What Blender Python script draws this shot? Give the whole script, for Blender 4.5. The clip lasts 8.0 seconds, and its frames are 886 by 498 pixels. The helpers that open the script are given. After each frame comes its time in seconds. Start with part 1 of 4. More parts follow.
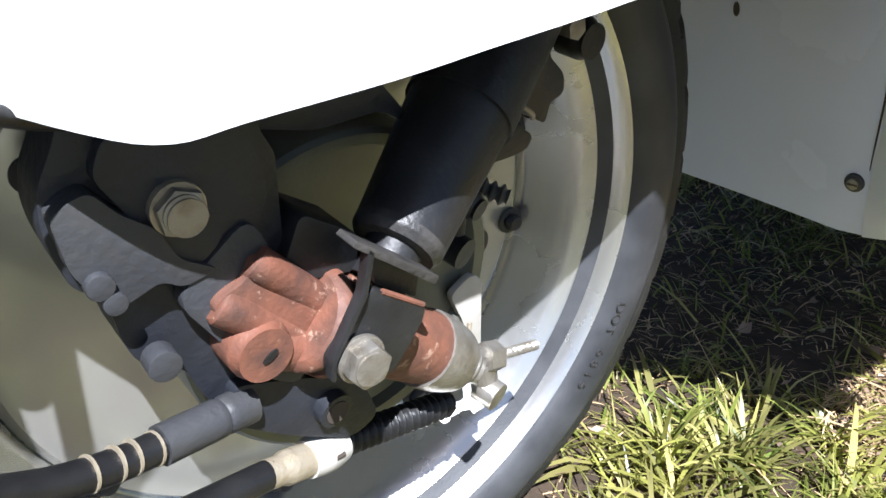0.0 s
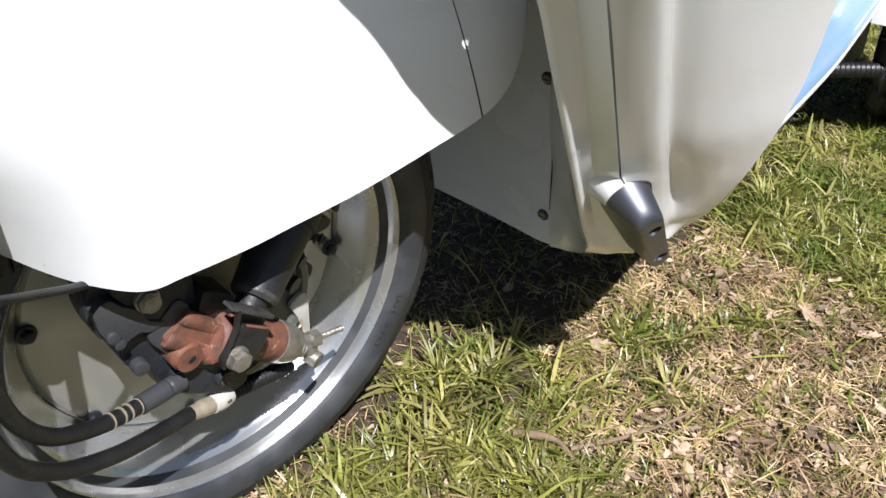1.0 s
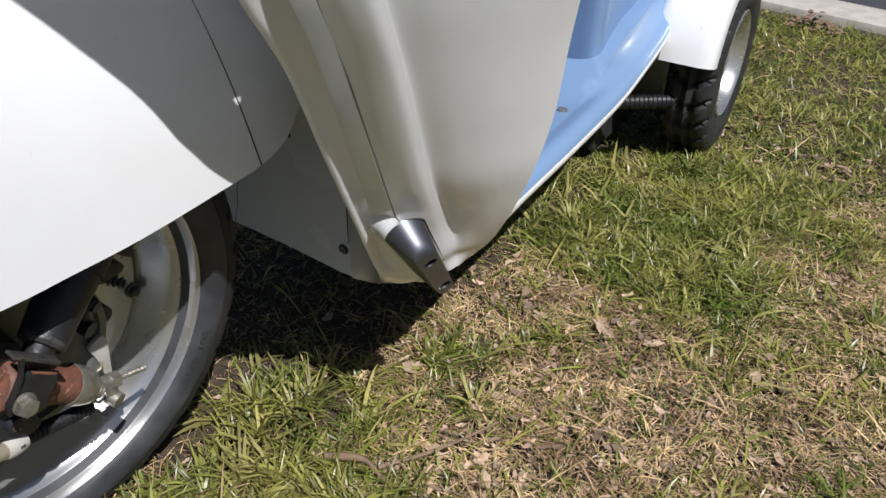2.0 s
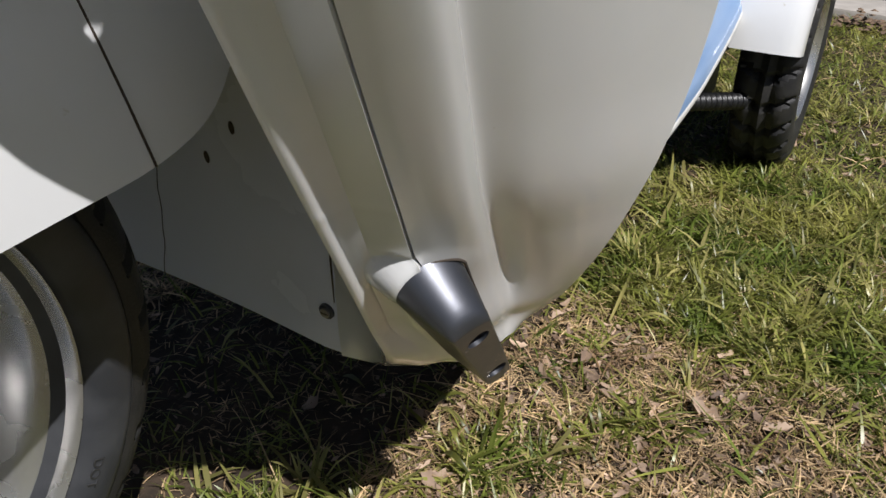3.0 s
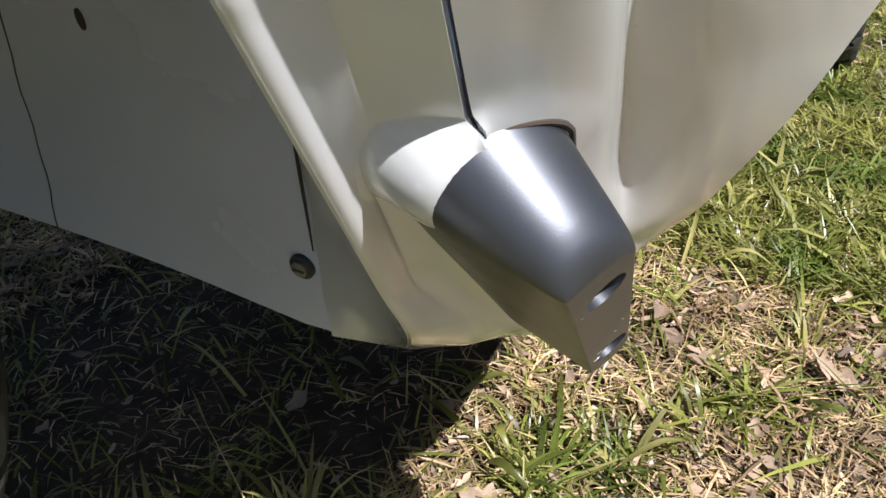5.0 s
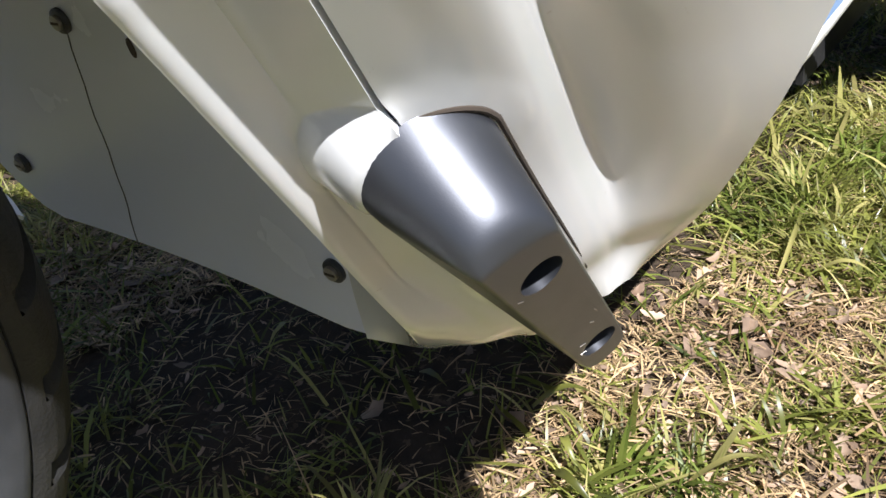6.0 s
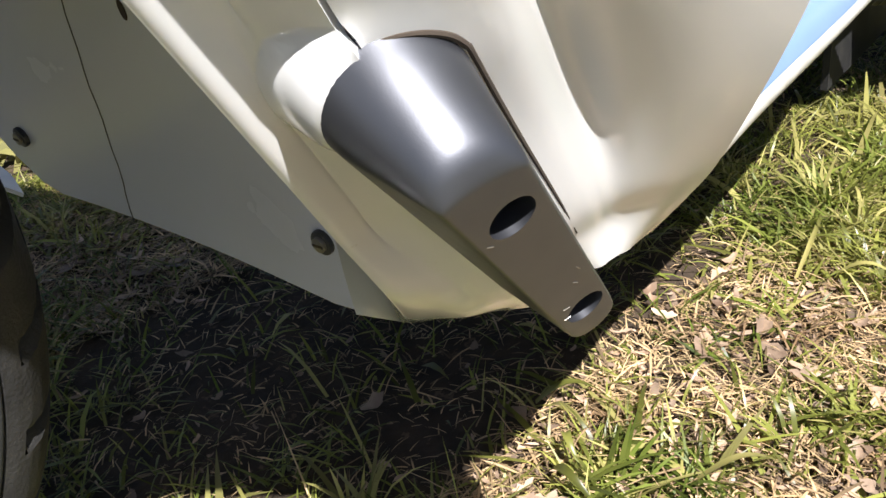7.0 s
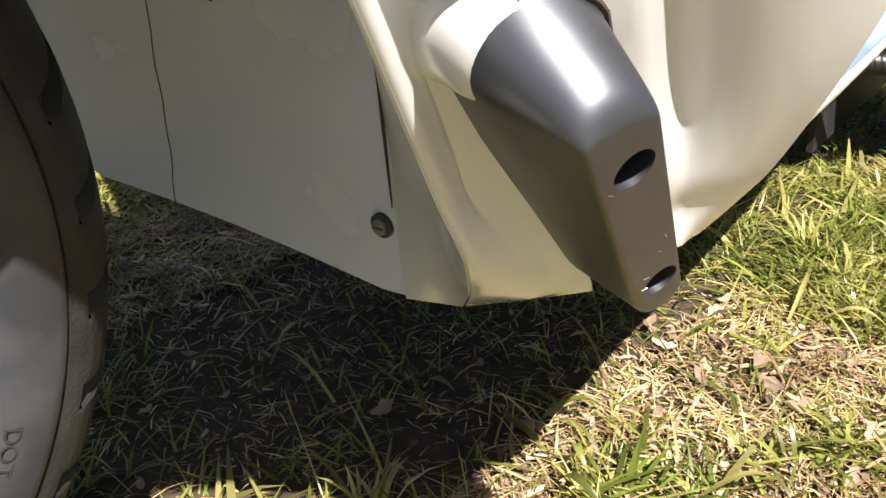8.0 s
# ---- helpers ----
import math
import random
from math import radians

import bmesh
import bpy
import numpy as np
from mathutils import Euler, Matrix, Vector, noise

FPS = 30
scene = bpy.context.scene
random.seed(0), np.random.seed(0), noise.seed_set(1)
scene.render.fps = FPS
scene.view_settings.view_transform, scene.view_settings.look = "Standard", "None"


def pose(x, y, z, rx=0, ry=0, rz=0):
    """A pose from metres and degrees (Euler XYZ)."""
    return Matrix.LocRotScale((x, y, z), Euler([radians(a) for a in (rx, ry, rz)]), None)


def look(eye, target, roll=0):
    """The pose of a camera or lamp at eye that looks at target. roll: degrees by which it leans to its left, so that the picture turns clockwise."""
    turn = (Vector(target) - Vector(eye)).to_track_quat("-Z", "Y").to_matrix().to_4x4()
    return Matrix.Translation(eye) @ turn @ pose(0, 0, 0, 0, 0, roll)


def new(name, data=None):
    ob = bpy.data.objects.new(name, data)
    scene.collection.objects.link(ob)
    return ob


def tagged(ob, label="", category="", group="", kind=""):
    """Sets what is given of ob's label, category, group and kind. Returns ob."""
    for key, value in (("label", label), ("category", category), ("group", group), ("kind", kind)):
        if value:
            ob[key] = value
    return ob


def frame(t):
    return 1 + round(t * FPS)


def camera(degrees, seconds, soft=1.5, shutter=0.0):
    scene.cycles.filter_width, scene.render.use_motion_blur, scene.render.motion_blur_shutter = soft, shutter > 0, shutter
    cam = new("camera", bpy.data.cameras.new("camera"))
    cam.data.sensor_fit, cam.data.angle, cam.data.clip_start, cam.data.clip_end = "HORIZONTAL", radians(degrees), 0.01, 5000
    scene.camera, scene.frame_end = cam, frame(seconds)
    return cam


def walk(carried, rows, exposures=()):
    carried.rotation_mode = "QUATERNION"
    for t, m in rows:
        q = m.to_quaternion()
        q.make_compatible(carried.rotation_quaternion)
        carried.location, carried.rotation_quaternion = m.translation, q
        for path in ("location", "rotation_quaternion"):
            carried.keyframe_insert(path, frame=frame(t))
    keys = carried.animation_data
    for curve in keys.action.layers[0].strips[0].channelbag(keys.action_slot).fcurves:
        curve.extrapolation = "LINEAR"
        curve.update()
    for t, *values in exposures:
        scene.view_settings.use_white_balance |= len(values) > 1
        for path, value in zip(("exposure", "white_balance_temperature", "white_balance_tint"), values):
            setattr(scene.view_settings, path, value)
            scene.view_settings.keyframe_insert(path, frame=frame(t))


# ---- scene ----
from mathutils import bvhtree

cam = camera(54.9, 8.0)
PATH = [
    (0, (-0.1496, -0.2749, 0.3828), (0.3777, 0.4540, -0.0538), -1.71),
    (0.5, (-0.2108, -0.3393, 0.4821), (0.3289, 0.3368, -0.0195), -1.15),
    (1, (-0.2473, -0.4782, 0.6022), (0.3446, 0.1222, 0.0644), 1.36),
    (1.5, (-0.2509, -0.5695, 0.6549), (0.4112, -0.0340, 0.1307), 3.26),
    (1.7, (-0.2611, -0.5777, 0.6616), (0.4241, -0.0676, 0.1417), 4.32),
    (2.8, (-0.0474, -0.4064, 0.5184), (0.6693, 0.1040, 0.0432), 2.79),
    (3, (-0.0204, -0.3716, 0.4909), (0.6973, 0.1409, 0.0195), 2.45),
    (3.5, (0.0490, -0.3096, 0.4290), (0.7557, 0.1912, -0.0707), -0.12),
    (4, (0.0977, -0.2566, 0.3745), (0.8129, 0.2111, -0.1450), -0.53),
    (4.2, (0.1100, -0.2446, 0.3565), (0.8362, 0.2095, -0.1596), 0.21),
    (5.3, (0.1108, -0.2676, 0.3758), (0.7895, 0.2730, -0.1213), -2.83),
    (5.5, (0.1185, -0.2861, 0.3769), (0.7715, 0.2938, -0.1102), -4.54),
    (6, (0.1304, -0.2979, 0.3633), (0.7459, 0.3356, -0.1055), -7.08),
    (6.5, (0.1374, -0.2942, 0.3606), (0.7399, 0.3583, -0.0990), -7.27),
    (7, (0.1402, -0.3040, 0.3414), (0.7428, 0.3553, -0.1083), -6.58),
    (7.5, (0.1338, -0.3129, 0.3258), (0.7511, 0.3425, -0.1095), -4.93),
    (8, (0.0937, -0.2934, 0.3265), (0.7510, 0.3480, -0.0692), -1.18),
]
walk(cam, [(t, look(eye, target, roll)) for t, eye, target, roll in PATH],
     [(t, e, k, 13) for t, e, k in ((0, 1.45, 5830), (0.5, 1.35, 5900), (1, 0.68, 6150), (1.5, 0.2, 6200), (1.7, 0.15, 6180), (2.8, -0.15, 6350), (3.5, 0.22, 6250), (4.2, 0.48, 6200),
                                    (5.3, 0.70, 6150), (6, 0.84, 6150), (7, 1.03, 6450), (7.5, 1.14, 6800), (8, 1.28, 6900))])

# ---- light ----
SUN = Vector((-0.257, -0.53, 0.808)).normalized()
world = bpy.data.worlds.new("sky")
scene.world = world
world.use_nodes = True
wn = world.node_tree.nodes
sky = wn.new("ShaderNodeTexSky")
sky.sky_type, sky.sun_disc = "NISHITA", False
sky.sun_elevation = math.asin(SUN.z)
sky.sun_rotation = math.atan2(SUN.x, SUN.y)
wn["Background"].inputs["Strength"].default_value = 0.035
world.node_tree.links.new(sky.outputs[0], wn["Background"].inputs["Color"])
lamp = bpy.data.lights.new("sun", "SUN")
lamp.energy, lamp.angle, lamp.color = 5.0, radians(0.53), (1.0, 0.98, 0.945)
sun = new("sun", lamp)
sun.matrix_world = look(SUN * 20, (0, 0, 0))

# ---- materials ----
def material(name, base, rough=0.5, metal=0.0, dark=None, scale=30.0, amount=0.5, bump=0.0, bump_scale=200.0,
             coat=0.0, spots=None, spot_scale=60.0, spot_at=0.62, rand=0.0, rough_var=0.0, noise_bump_detail=6.0):
    """A surface with variation at two scales: a broad mottling towards dark, spots of another colour, and fine relief."""
    m = bpy.data.materials.new(name)
    m.use_nodes = True
    nt = m.node_tree
    n, l = nt.nodes, nt.links
    b = n["Principled BSDF"]
    b.inputs["Roughness"].default_value, b.inputs["Metallic"].default_value = rough, metal
    b.inputs["Coat Weight"].default_value, b.inputs["Coat Roughness"].default_value = coat, 0.08
    tc = n.new("ShaderNodeTexCoord")
    no = n.new("ShaderNodeTexNoise")
    no.inputs["Scale"].default_value, no.inputs["Detail"].default_value = scale, 8.0
    l.new(tc.outputs["Object"], no.inputs["Vector"])
    ramp = n.new("ShaderNodeMapRange")
    ramp.inputs["From Min"].default_value, ramp.inputs["From Max"].default_value = 0.38, 0.68
    ramp.inputs["To Max"].default_value = amount
    l.new(no.outputs["Fac"], ramp.inputs["Value"])
    mix = n.new("ShaderNodeMix")
    mix.data_type = "RGBA"
    mix.inputs[6].default_value = (*base, 1)
    mix.inputs[7].default_value = (*(dark or [c * 0.6 for c in base]), 1)
    l.new(ramp.outputs[0], mix.inputs[0])
    out = mix.outputs[2]
    if spots:
        n2 = n.new("ShaderNodeTexNoise")
        n2.inputs["Scale"].default_value, n2.inputs["Detail"].default_value = spot_scale, 10.0
        n2.inputs["Roughness"].default_value = 0.65
        l.new(tc.outputs["Object"], n2.inputs["Vector"])
        r2 = n.new("ShaderNodeMapRange")
        r2.inputs["From Min"].default_value, r2.inputs["From Max"].default_value = spot_at, spot_at + 0.06
        l.new(n2.outputs["Fac"], r2.inputs["Value"])
        m2 = n.new("ShaderNodeMix")
        m2.data_type = "RGBA"
        m2.inputs[7].default_value = (*spots, 1)
        l.new(out, m2.inputs[6])
        l.new(r2.outputs[0], m2.inputs[0])
        out = m2.outputs[2]
    if rand:
        geo = n.new("ShaderNodeNewGeometry")
        info = n.new("ShaderNodeObjectInfo")
        add = n.new("ShaderNodeMath")
        add.operation = "ADD"
        wrap = n.new("ShaderNodeMath")
        wrap.operation = "FRACT"
        l.new(geo.outputs["Random Per Island"], add.inputs[0])
        l.new(info.outputs["Random"], add.inputs[1])
        l.new(add.outputs[0], wrap.inputs[0])
        hs = n.new("ShaderNodeHueSaturation")
        mr = n.new("ShaderNodeMapRange")
        mr.inputs["To Min"].default_value, mr.inputs["To Max"].default_value = 1 - rand, 1 + rand
        l.new(wrap.outputs[0], mr.inputs["Value"])
        l.new(mr.outputs[0], hs.inputs["Value"])
        l.new(out, hs.inputs["Color"])
        out = hs.outputs[0]
    l.new(out, b.inputs["Base Color"])
    if rough_var:
        rr = n.new("ShaderNodeMapRange")
        rr.inputs["From Min"].default_value, rr.inputs["From Max"].default_value = 0.3, 0.7
        rr.inputs["To Min"].default_value, rr.inputs["To Max"].default_value = max(0.02, rough - rough_var), rough + rough_var
        l.new(no.outputs["Fac"], rr.inputs["Value"])
        l.new(rr.outputs[0], b.inputs["Roughness"])
    if bump:
        bn = n.new("ShaderNodeTexNoise")
        bn.inputs["Scale"].default_value, bn.inputs["Detail"].default_value = bump_scale, noise_bump_detail
        l.new(tc.outputs["Object"], bn.inputs["Vector"])
        bu = n.new("ShaderNodeBump")
        bu.inputs["Strength"].default_value, bu.inputs["Distance"].default_value = bump, 0.002
        l.new(bn.outputs["Fac"], bu.inputs["Height"])
        l.new(bu.outputs[0], b.inputs["Normal"])
    return m


WHITE = material("white_paint", (0.78, 0.785, 0.785), 0.16, dark=(0.73, 0.73, 0.715), scale=14, amount=0.5, coat=0.8, bump=0.012, bump_scale=60,
                 spots=(0.60, 0.57, 0.50), spot_scale=110, spot_at=0.68, rough_var=0.06)
# Base tinted blue to hold the skylight that falls on this white panel.
PANEL = material("sky_tinted_panel_white", (0.74, 0.765, 0.88), 0.25, dark=(0.68, 0.70, 0.80), scale=9, amount=0.6, coat=0.15, bump=0.02, bump_scale=90,
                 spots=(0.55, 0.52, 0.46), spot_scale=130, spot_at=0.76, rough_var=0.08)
BLUE = material("blue_paint", (0.200, 0.310, 0.490), 0.30, dark=(0.175, 0.275, 0.440), scale=12, amount=0.6, coat=0.3, bump=0.02, bump_scale=80)
GREY = material("grey_satin_metal", (0.130, 0.136, 0.154), 0.42, 0.85, dark=(0.115, 0.119, 0.135), scale=40, amount=0.5, bump=0.03, bump_scale=2600, coat=0.15, rough_var=0.04)
DUSTY = material("dusty_tread_rubber", (0.015, 0.015, 0.0155), 0.6, dark=(0.030, 0.029, 0.027), scale=40, amount=0.8, bump=0.3, bump_scale=600)
RUBBER = material("tyre_rubber", (0.032, 0.034, 0.039), 0.50, dark=(0.076, 0.079, 0.085), scale=26, amount=0.75, bump=0.08, bump_scale=700, rough_var=0.1)
ALLOY = material("polished_alloy", (0.68, 0.675, 0.66), 0.25, 0.85, dark=(0.58, 0.57, 0.55), scale=18, amount=0.5, bump=0.03, bump_scale=300, rough_var=0.07,
                 spots=(0.45, 0.43, 0.40), spot_scale=220, spot_at=0.72)
DISC = material("polished_disc_alloy", (0.58, 0.58, 0.555), 0.20, 0.68, dark=(0.49, 0.485, 0.455), scale=9, amount=0.6, bump=0.03, bump_scale=200, rough_var=0.05)
HUB = material("dull_hub_alloy", (0.20, 0.21, 0.185), 0.40, 0.5, dark=(0.15, 0.158, 0.138), scale=30, amount=0.7, bump=0.12, bump_scale=300)
BLACK = material("black_enamel", (0.018, 0.020, 0.026), 0.42, dark=(0.030, 0.032, 0.039), scale=45, amount=0.6, bump=0.25, bump_scale=260, rough_var=0.12,
                 spots=(0.08, 0.078, 0.075), spot_scale=140, spot_at=0.70)
CAST = material("black_cast_metal", (0.040, 0.042, 0.048), 0.45, dark=(0.05, 0.05, 0.049), scale=60, amount=0.8, bump=0.22, bump_scale=320,
                spots=(0.12, 0.118, 0.11), spot_scale=110, spot_at=0.70)
HOSE = material("black_hose_rubber", (0.009, 0.009, 0.010), 0.40, dark=(0.018, 0.018, 0.018), scale=60, amount=0.7, bump=0.15, bump_scale=400)
RUST = material("red_oxide_paint", (0.195, 0.080, 0.050), 0.60, dark=(0.090, 0.044, 0.031), scale=95, amount=1.0, bump=0.22, bump_scale=420,
                spots=(0.34, 0.21, 0.15), spot_scale=120, spot_at=0.60, rough_var=0.15)
ZINC = material("zinc_plated_steel", (0.37, 0.35, 0.315), 0.42, 0.7, dark=(0.22, 0.19, 0.145), scale=120, amount=0.8, bump=0.25, bump_scale=500,
                spots=(0.40, 0.24, 0.12), spot_scale=180, spot_at=0.69)
BRASS = material("dull_brass_fitting", (0.46, 0.40, 0.30), 0.42, 0.5, dark=(0.42, 0.35, 0.24), scale=140, amount=0.8, bump=0.25, bump_scale=500)
PLASTIC = material("off_white_plastic", (0.52, 0.50, 0.46), 0.5, dark=(0.40, 0.37, 0.32), scale=90, amount=0.6)
TRIM = material("white_edge_trim", (0.78, 0.77, 0.74), 0.45, dark=(0.62, 0.58, 0.5), scale=50, amount=0.6, bump=0.15, bump_scale=300, spots=(0.12, 0.11, 0.10), spot_scale=70, spot_at=0.72)
PITCH = material("matt_black_enamel", (0.014, 0.0145, 0.016), 0.42, dark=(0.030, 0.030, 0.031), scale=60, amount=0.7, bump=0.2, bump_scale=320, rough_var=0.1,
                 spots=(0.075, 0.072, 0.068), spot_scale=150, spot_at=0.70)
SCUFF = material("scuffed_black_edge", (0.060, 0.056, 0.052), 0.45, dark=(0.022, 0.022, 0.023), scale=110, amount=0.9, bump=0.3, bump_scale=400)
SEAM = material("dark_joint", (0.075, 0.058, 0.044), 1.0, scale=80)
SOIL = material("thatch_and_soil", (0.075, 0.050, 0.031), 0.95, dark=(0.032, 0.024, 0.016), scale=45, amount=0.85, bump=1.0, bump_scale=160,
                spots=(0.17, 0.115, 0.070), spot_scale=95, spot_at=0.60)
CONCRETE = material("pale_concrete", (0.50, 0.46, 0.41), 0.9, dark=(0.36, 0.33, 0.29), scale=22, amount=0.7, bump=0.5, bump_scale=120)
ASPHALT = material("dark_asphalt", (0.055, 0.057, 0.065), 0.9, dark=(0.035, 0.036, 0.04), scale=60, amount=0.8, bump=0.6, bump_scale=180)
SIDEWALL_TEXT = material("moulded_rubber", (0.040, 0.040, 0.042), 0.5)
BLADE = material("green_grass_blade", (0.130, 0.175, 0.030), 0.33, dark=(0.370, 0.350, 0.090), scale=8, amount=0.9, rand=0.6)
LAWN = material("lawn_blade", (0.125, 0.148, 0.038), 0.5, dark=(0.30, 0.245, 0.100), scale=3, amount=0.8, rand=0.5)
YELLOW = material("yellow_grass_blade", (0.470, 0.420, 0.150), 0.36, dark=(0.175, 0.180, 0.046), scale=11, amount=0.9, rand=0.45)
STRAW = material("dry_straw", (0.62, 0.445, 0.245), 0.60, dark=(0.185, 0.108, 0.055), scale=14, amount=0.9, rand=0.65)
LEAF = material("dead_leaf", (0.50, 0.365, 0.260), 0.65, dark=(0.20, 0.125, 0.080), scale=30, amount=0.9, rand=0.62, bump=0.3, bump_scale=300)
TWIG = material("twig_bark", (0.23, 0.155, 0.10), 0.85, dark=(0.13, 0.09, 0.06), scale=60, amount=0.7, bump=0.5, bump_scale=300)
BLOCK = material("black_tread_rubber", (0.016, 0.016, 0.017), 0.6, dark=(0.045, 0.043, 0.040), scale=40, amount=0.7, bump=0.3, bump_scale=400)
for m, share in ((BLADE, 0.38), (YELLOW, 0.34), (LAWN, 0.25), (STRAW, 0.15), (LEAF, 0.15)):  # thin leaves let light through
    nt = m.node_tree
    b = nt.nodes["Principled BSDF"]
    glow, mix = nt.nodes.new("ShaderNodeBsdfTranslucent"), nt.nodes.new("ShaderNodeMixShader")
    mix.inputs[0].default_value = share
    nt.links.new(b.inputs["Base Color"].links[0].from_socket, glow.inputs["Color"])
    nt.links.new(b.outputs[0], mix.inputs[1])
    nt.links.new(glow.outputs[0], mix.inputs[2])
    nt.links.new(mix.outputs[0], nt.nodes["Material Output"].inputs["Surface"])
g = GREY.node_tree.nodes["Principled BSDF"]
g.inputs["Coat Weight"].default_value, g.inputs["Coat Roughness"].default_value, g.inputs["Specular IOR Level"].default_value = 0.12, 0.28, 0.55

w = WHITE.node_tree.nodes["Principled BSDF"]
w.inputs["Coat Weight"].default_value, w.inputs["Coat Roughness"].default_value = 0.85, 0.15

# ---- building tools ----
def mesh_object(name, verts, faces, mat, parent=None, label="", angle=40.0, smooth=True):
    me = bpy.data.meshes.new(name)
    me.from_pydata([tuple(v) for v in verts], [], [tuple(f) for f in faces])
    me.validate()
    bm = bmesh.new()
    bm.from_mesh(me)
    bmesh.ops.recalc_face_normals(bm, faces=bm.faces)
    bm.to_mesh(me)
    bm.free()
    if smooth:
        me.shade_smooth()
        me.set_sharp_from_angle(angle=radians(angle))
    me.materials.append(mat)
    ob = new(name, me)
    if parent:
        ob.parent = parent
    if label:
        ob["label"] = label
    return ob


def part(name, bm, mat, parent=None, label="", angle=40.0):
    me = bpy.data.meshes.new(name)
    bmesh.ops.recalc_face_normals(bm, faces=bm.faces)
    bm.to_mesh(me)
    bm.free()
    me.shade_smooth()
    me.set_sharp_from_angle(angle=radians(angle))
    me.materials.append(mat)
    ob = new(name, me)
    if parent:
        ob.parent = parent
    if label:
        ob["label"] = label
    return ob


def rings(rows, closed=True, caps=True):
    """Verts and faces that join equal rings of points."""
    n = len(rows[0])
    verts = [v for r in rows for v in r]
    faces = []
    for i in range(len(rows) - 1):
        for j in range(n if closed else n - 1):
            k = (j + 1) % n
            faces.append((i * n + j, i * n + k, (i + 1) * n + k, (i + 1) * n + j))
    if caps and closed:
        faces.append(tuple(range(n - 1, -1, -1)))
        faces.append(tuple((len(rows) - 1) * n + j for j in range(n)))
    return verts, faces


def spline(points, n=8):
    """A smooth run through the points (Catmull-Rom)."""
    p = [Vector(q) for q in points]
    p = [2 * p[0] - p[1]] + p + [2 * p[-1] - p[-2]]
    out = []
    for i in range(1, len(p) - 2):
        a, b, c, d = p[i - 1:i + 3]
        for k in range(n):
            t = k / n
            out.append(0.5 * (2 * b + (c - a) * t + (2 * a - 5 * b + 4 * c - d) * t * t + (3 * b - a - 3 * c + d) * t ** 3))
    return out + [p[-2]]


def tube_rows(path, radius, sides=14):
    path = [Vector(q) for q in path]
    up = Vector((0.13, 0.31, 0.94))
    rows = []
    for i, q in enumerate(path):
        d = (path[min(i + 1, len(path) - 1)] - path[max(i - 1, 0)]).normalized()
        up = (up - d * up.dot(d)).normalized()
        side = d.cross(up)
        r = radius(i / (len(path) - 1)) if callable(radius) else radius
        rows.append([q + r * (math.cos(2 * math.pi * k / sides) * side + math.sin(2 * math.pi * k / sides) * up) for k in range(sides)])
    return rows


def tube(name, path, radius, mat, parent=None, label="", sides=14, angle=40):
    v, f = rings(tube_rows(path, radius, sides))
    return mesh_object(name, v, f, mat, parent, label, angle)


def lathe(name, profile, mat, parent=None, label="", steps=96, closed=False, angle=35, bend=None):
    """Turns (radius, height) pairs round the local z axis."""
    rows = []
    for i in range(steps):
        a = 2 * math.pi * i / steps
        row = []
        for k, (r, h) in enumerate(profile):
            rr = bend(r, h, a) if bend else r
            row.append((rr * math.cos(a), rr * math.sin(a), h))
        rows.append(row)
    n = len(profile)
    verts = [v for r in rows for v in r]
    faces = []
    for i in range(steps):
        j = (i + 1) % steps
        for k in range(n if closed else n - 1):
            m = (k + 1) % n
            faces.append((i * n + k, j * n + k, j * n + m, i * n + m))
    return mesh_object(name, verts, faces, mat, parent, label, angle)


def prism(outline, depth, bevel=0.002, base=0.0):
    """A plate: an outline in local x, y, from height base to base + depth, with softened edges."""
    bm = bmesh.new()
    face = bm.faces.new([bm.verts.new((x, y, base)) for x, y in outline])
    up = bmesh.ops.extrude_face_region(bm, geom=[face])
    bmesh.ops.translate(bm, vec=(0, 0, depth), verts=[v for v in up["geom"] if isinstance(v, bmesh.types.BMVert)])
    if bevel:
        bmesh.ops.bevel(bm, geom=list(bm.edges), offset=bevel, segments=2, profile=0.6, affect="EDGES", clamp_overlap=True)
    return bm


def rounded(points, r=0.004, n=4):
    """An outline with its corners rounded off."""
    p = [Vector((*q, 0)) for q in points]
    out = []
    for i, b in enumerate(p):
        a, c = p[i - 1], p[(i + 1) % len(p)]
        k = min(r, 0.45 * (a - b).length, 0.45 * (c - b).length)
        s, e = b + (a - b).normalized() * k, b + (c - b).normalized() * k
        for j in range(n + 1):
            t = j / n
            q = s * (1 - t) ** 2 + b * 2 * t * (1 - t) + e * t * t
            out.append((q.x, q.y))
    return out


def hexagon(r):
    return [(r * math.cos(math.pi * k / 3 + 0.3), r * math.sin(math.pi * k / 3 + 0.3)) for k in range(6)]


def disc_bm(r, depth, bevel=0.001, n=28, base=0.0):
    return prism([(r * math.cos(2 * math.pi * k / n), r * math.sin(2 * math.pi * k / n)) for k in range(n)], depth, bevel, base)


def facing(place, axis, up=(0, 0, 1)):
    """A pose whose local z looks along axis."""
    z = Vector(axis).normalized()
    x = Vector(up).cross(z).normalized()
    y = z.cross(x)
    return Matrix((x, y, z)).transposed().to_4x4().copy() if place is None else Matrix.Translation(place) @ Matrix((x, y, z)).transposed().to_4x4()

# ---- the scooter: body ----
scooter = tagged(new("scooter"), "white and pale blue three-wheeled scooter parked on dry patchy grass", "scooter")


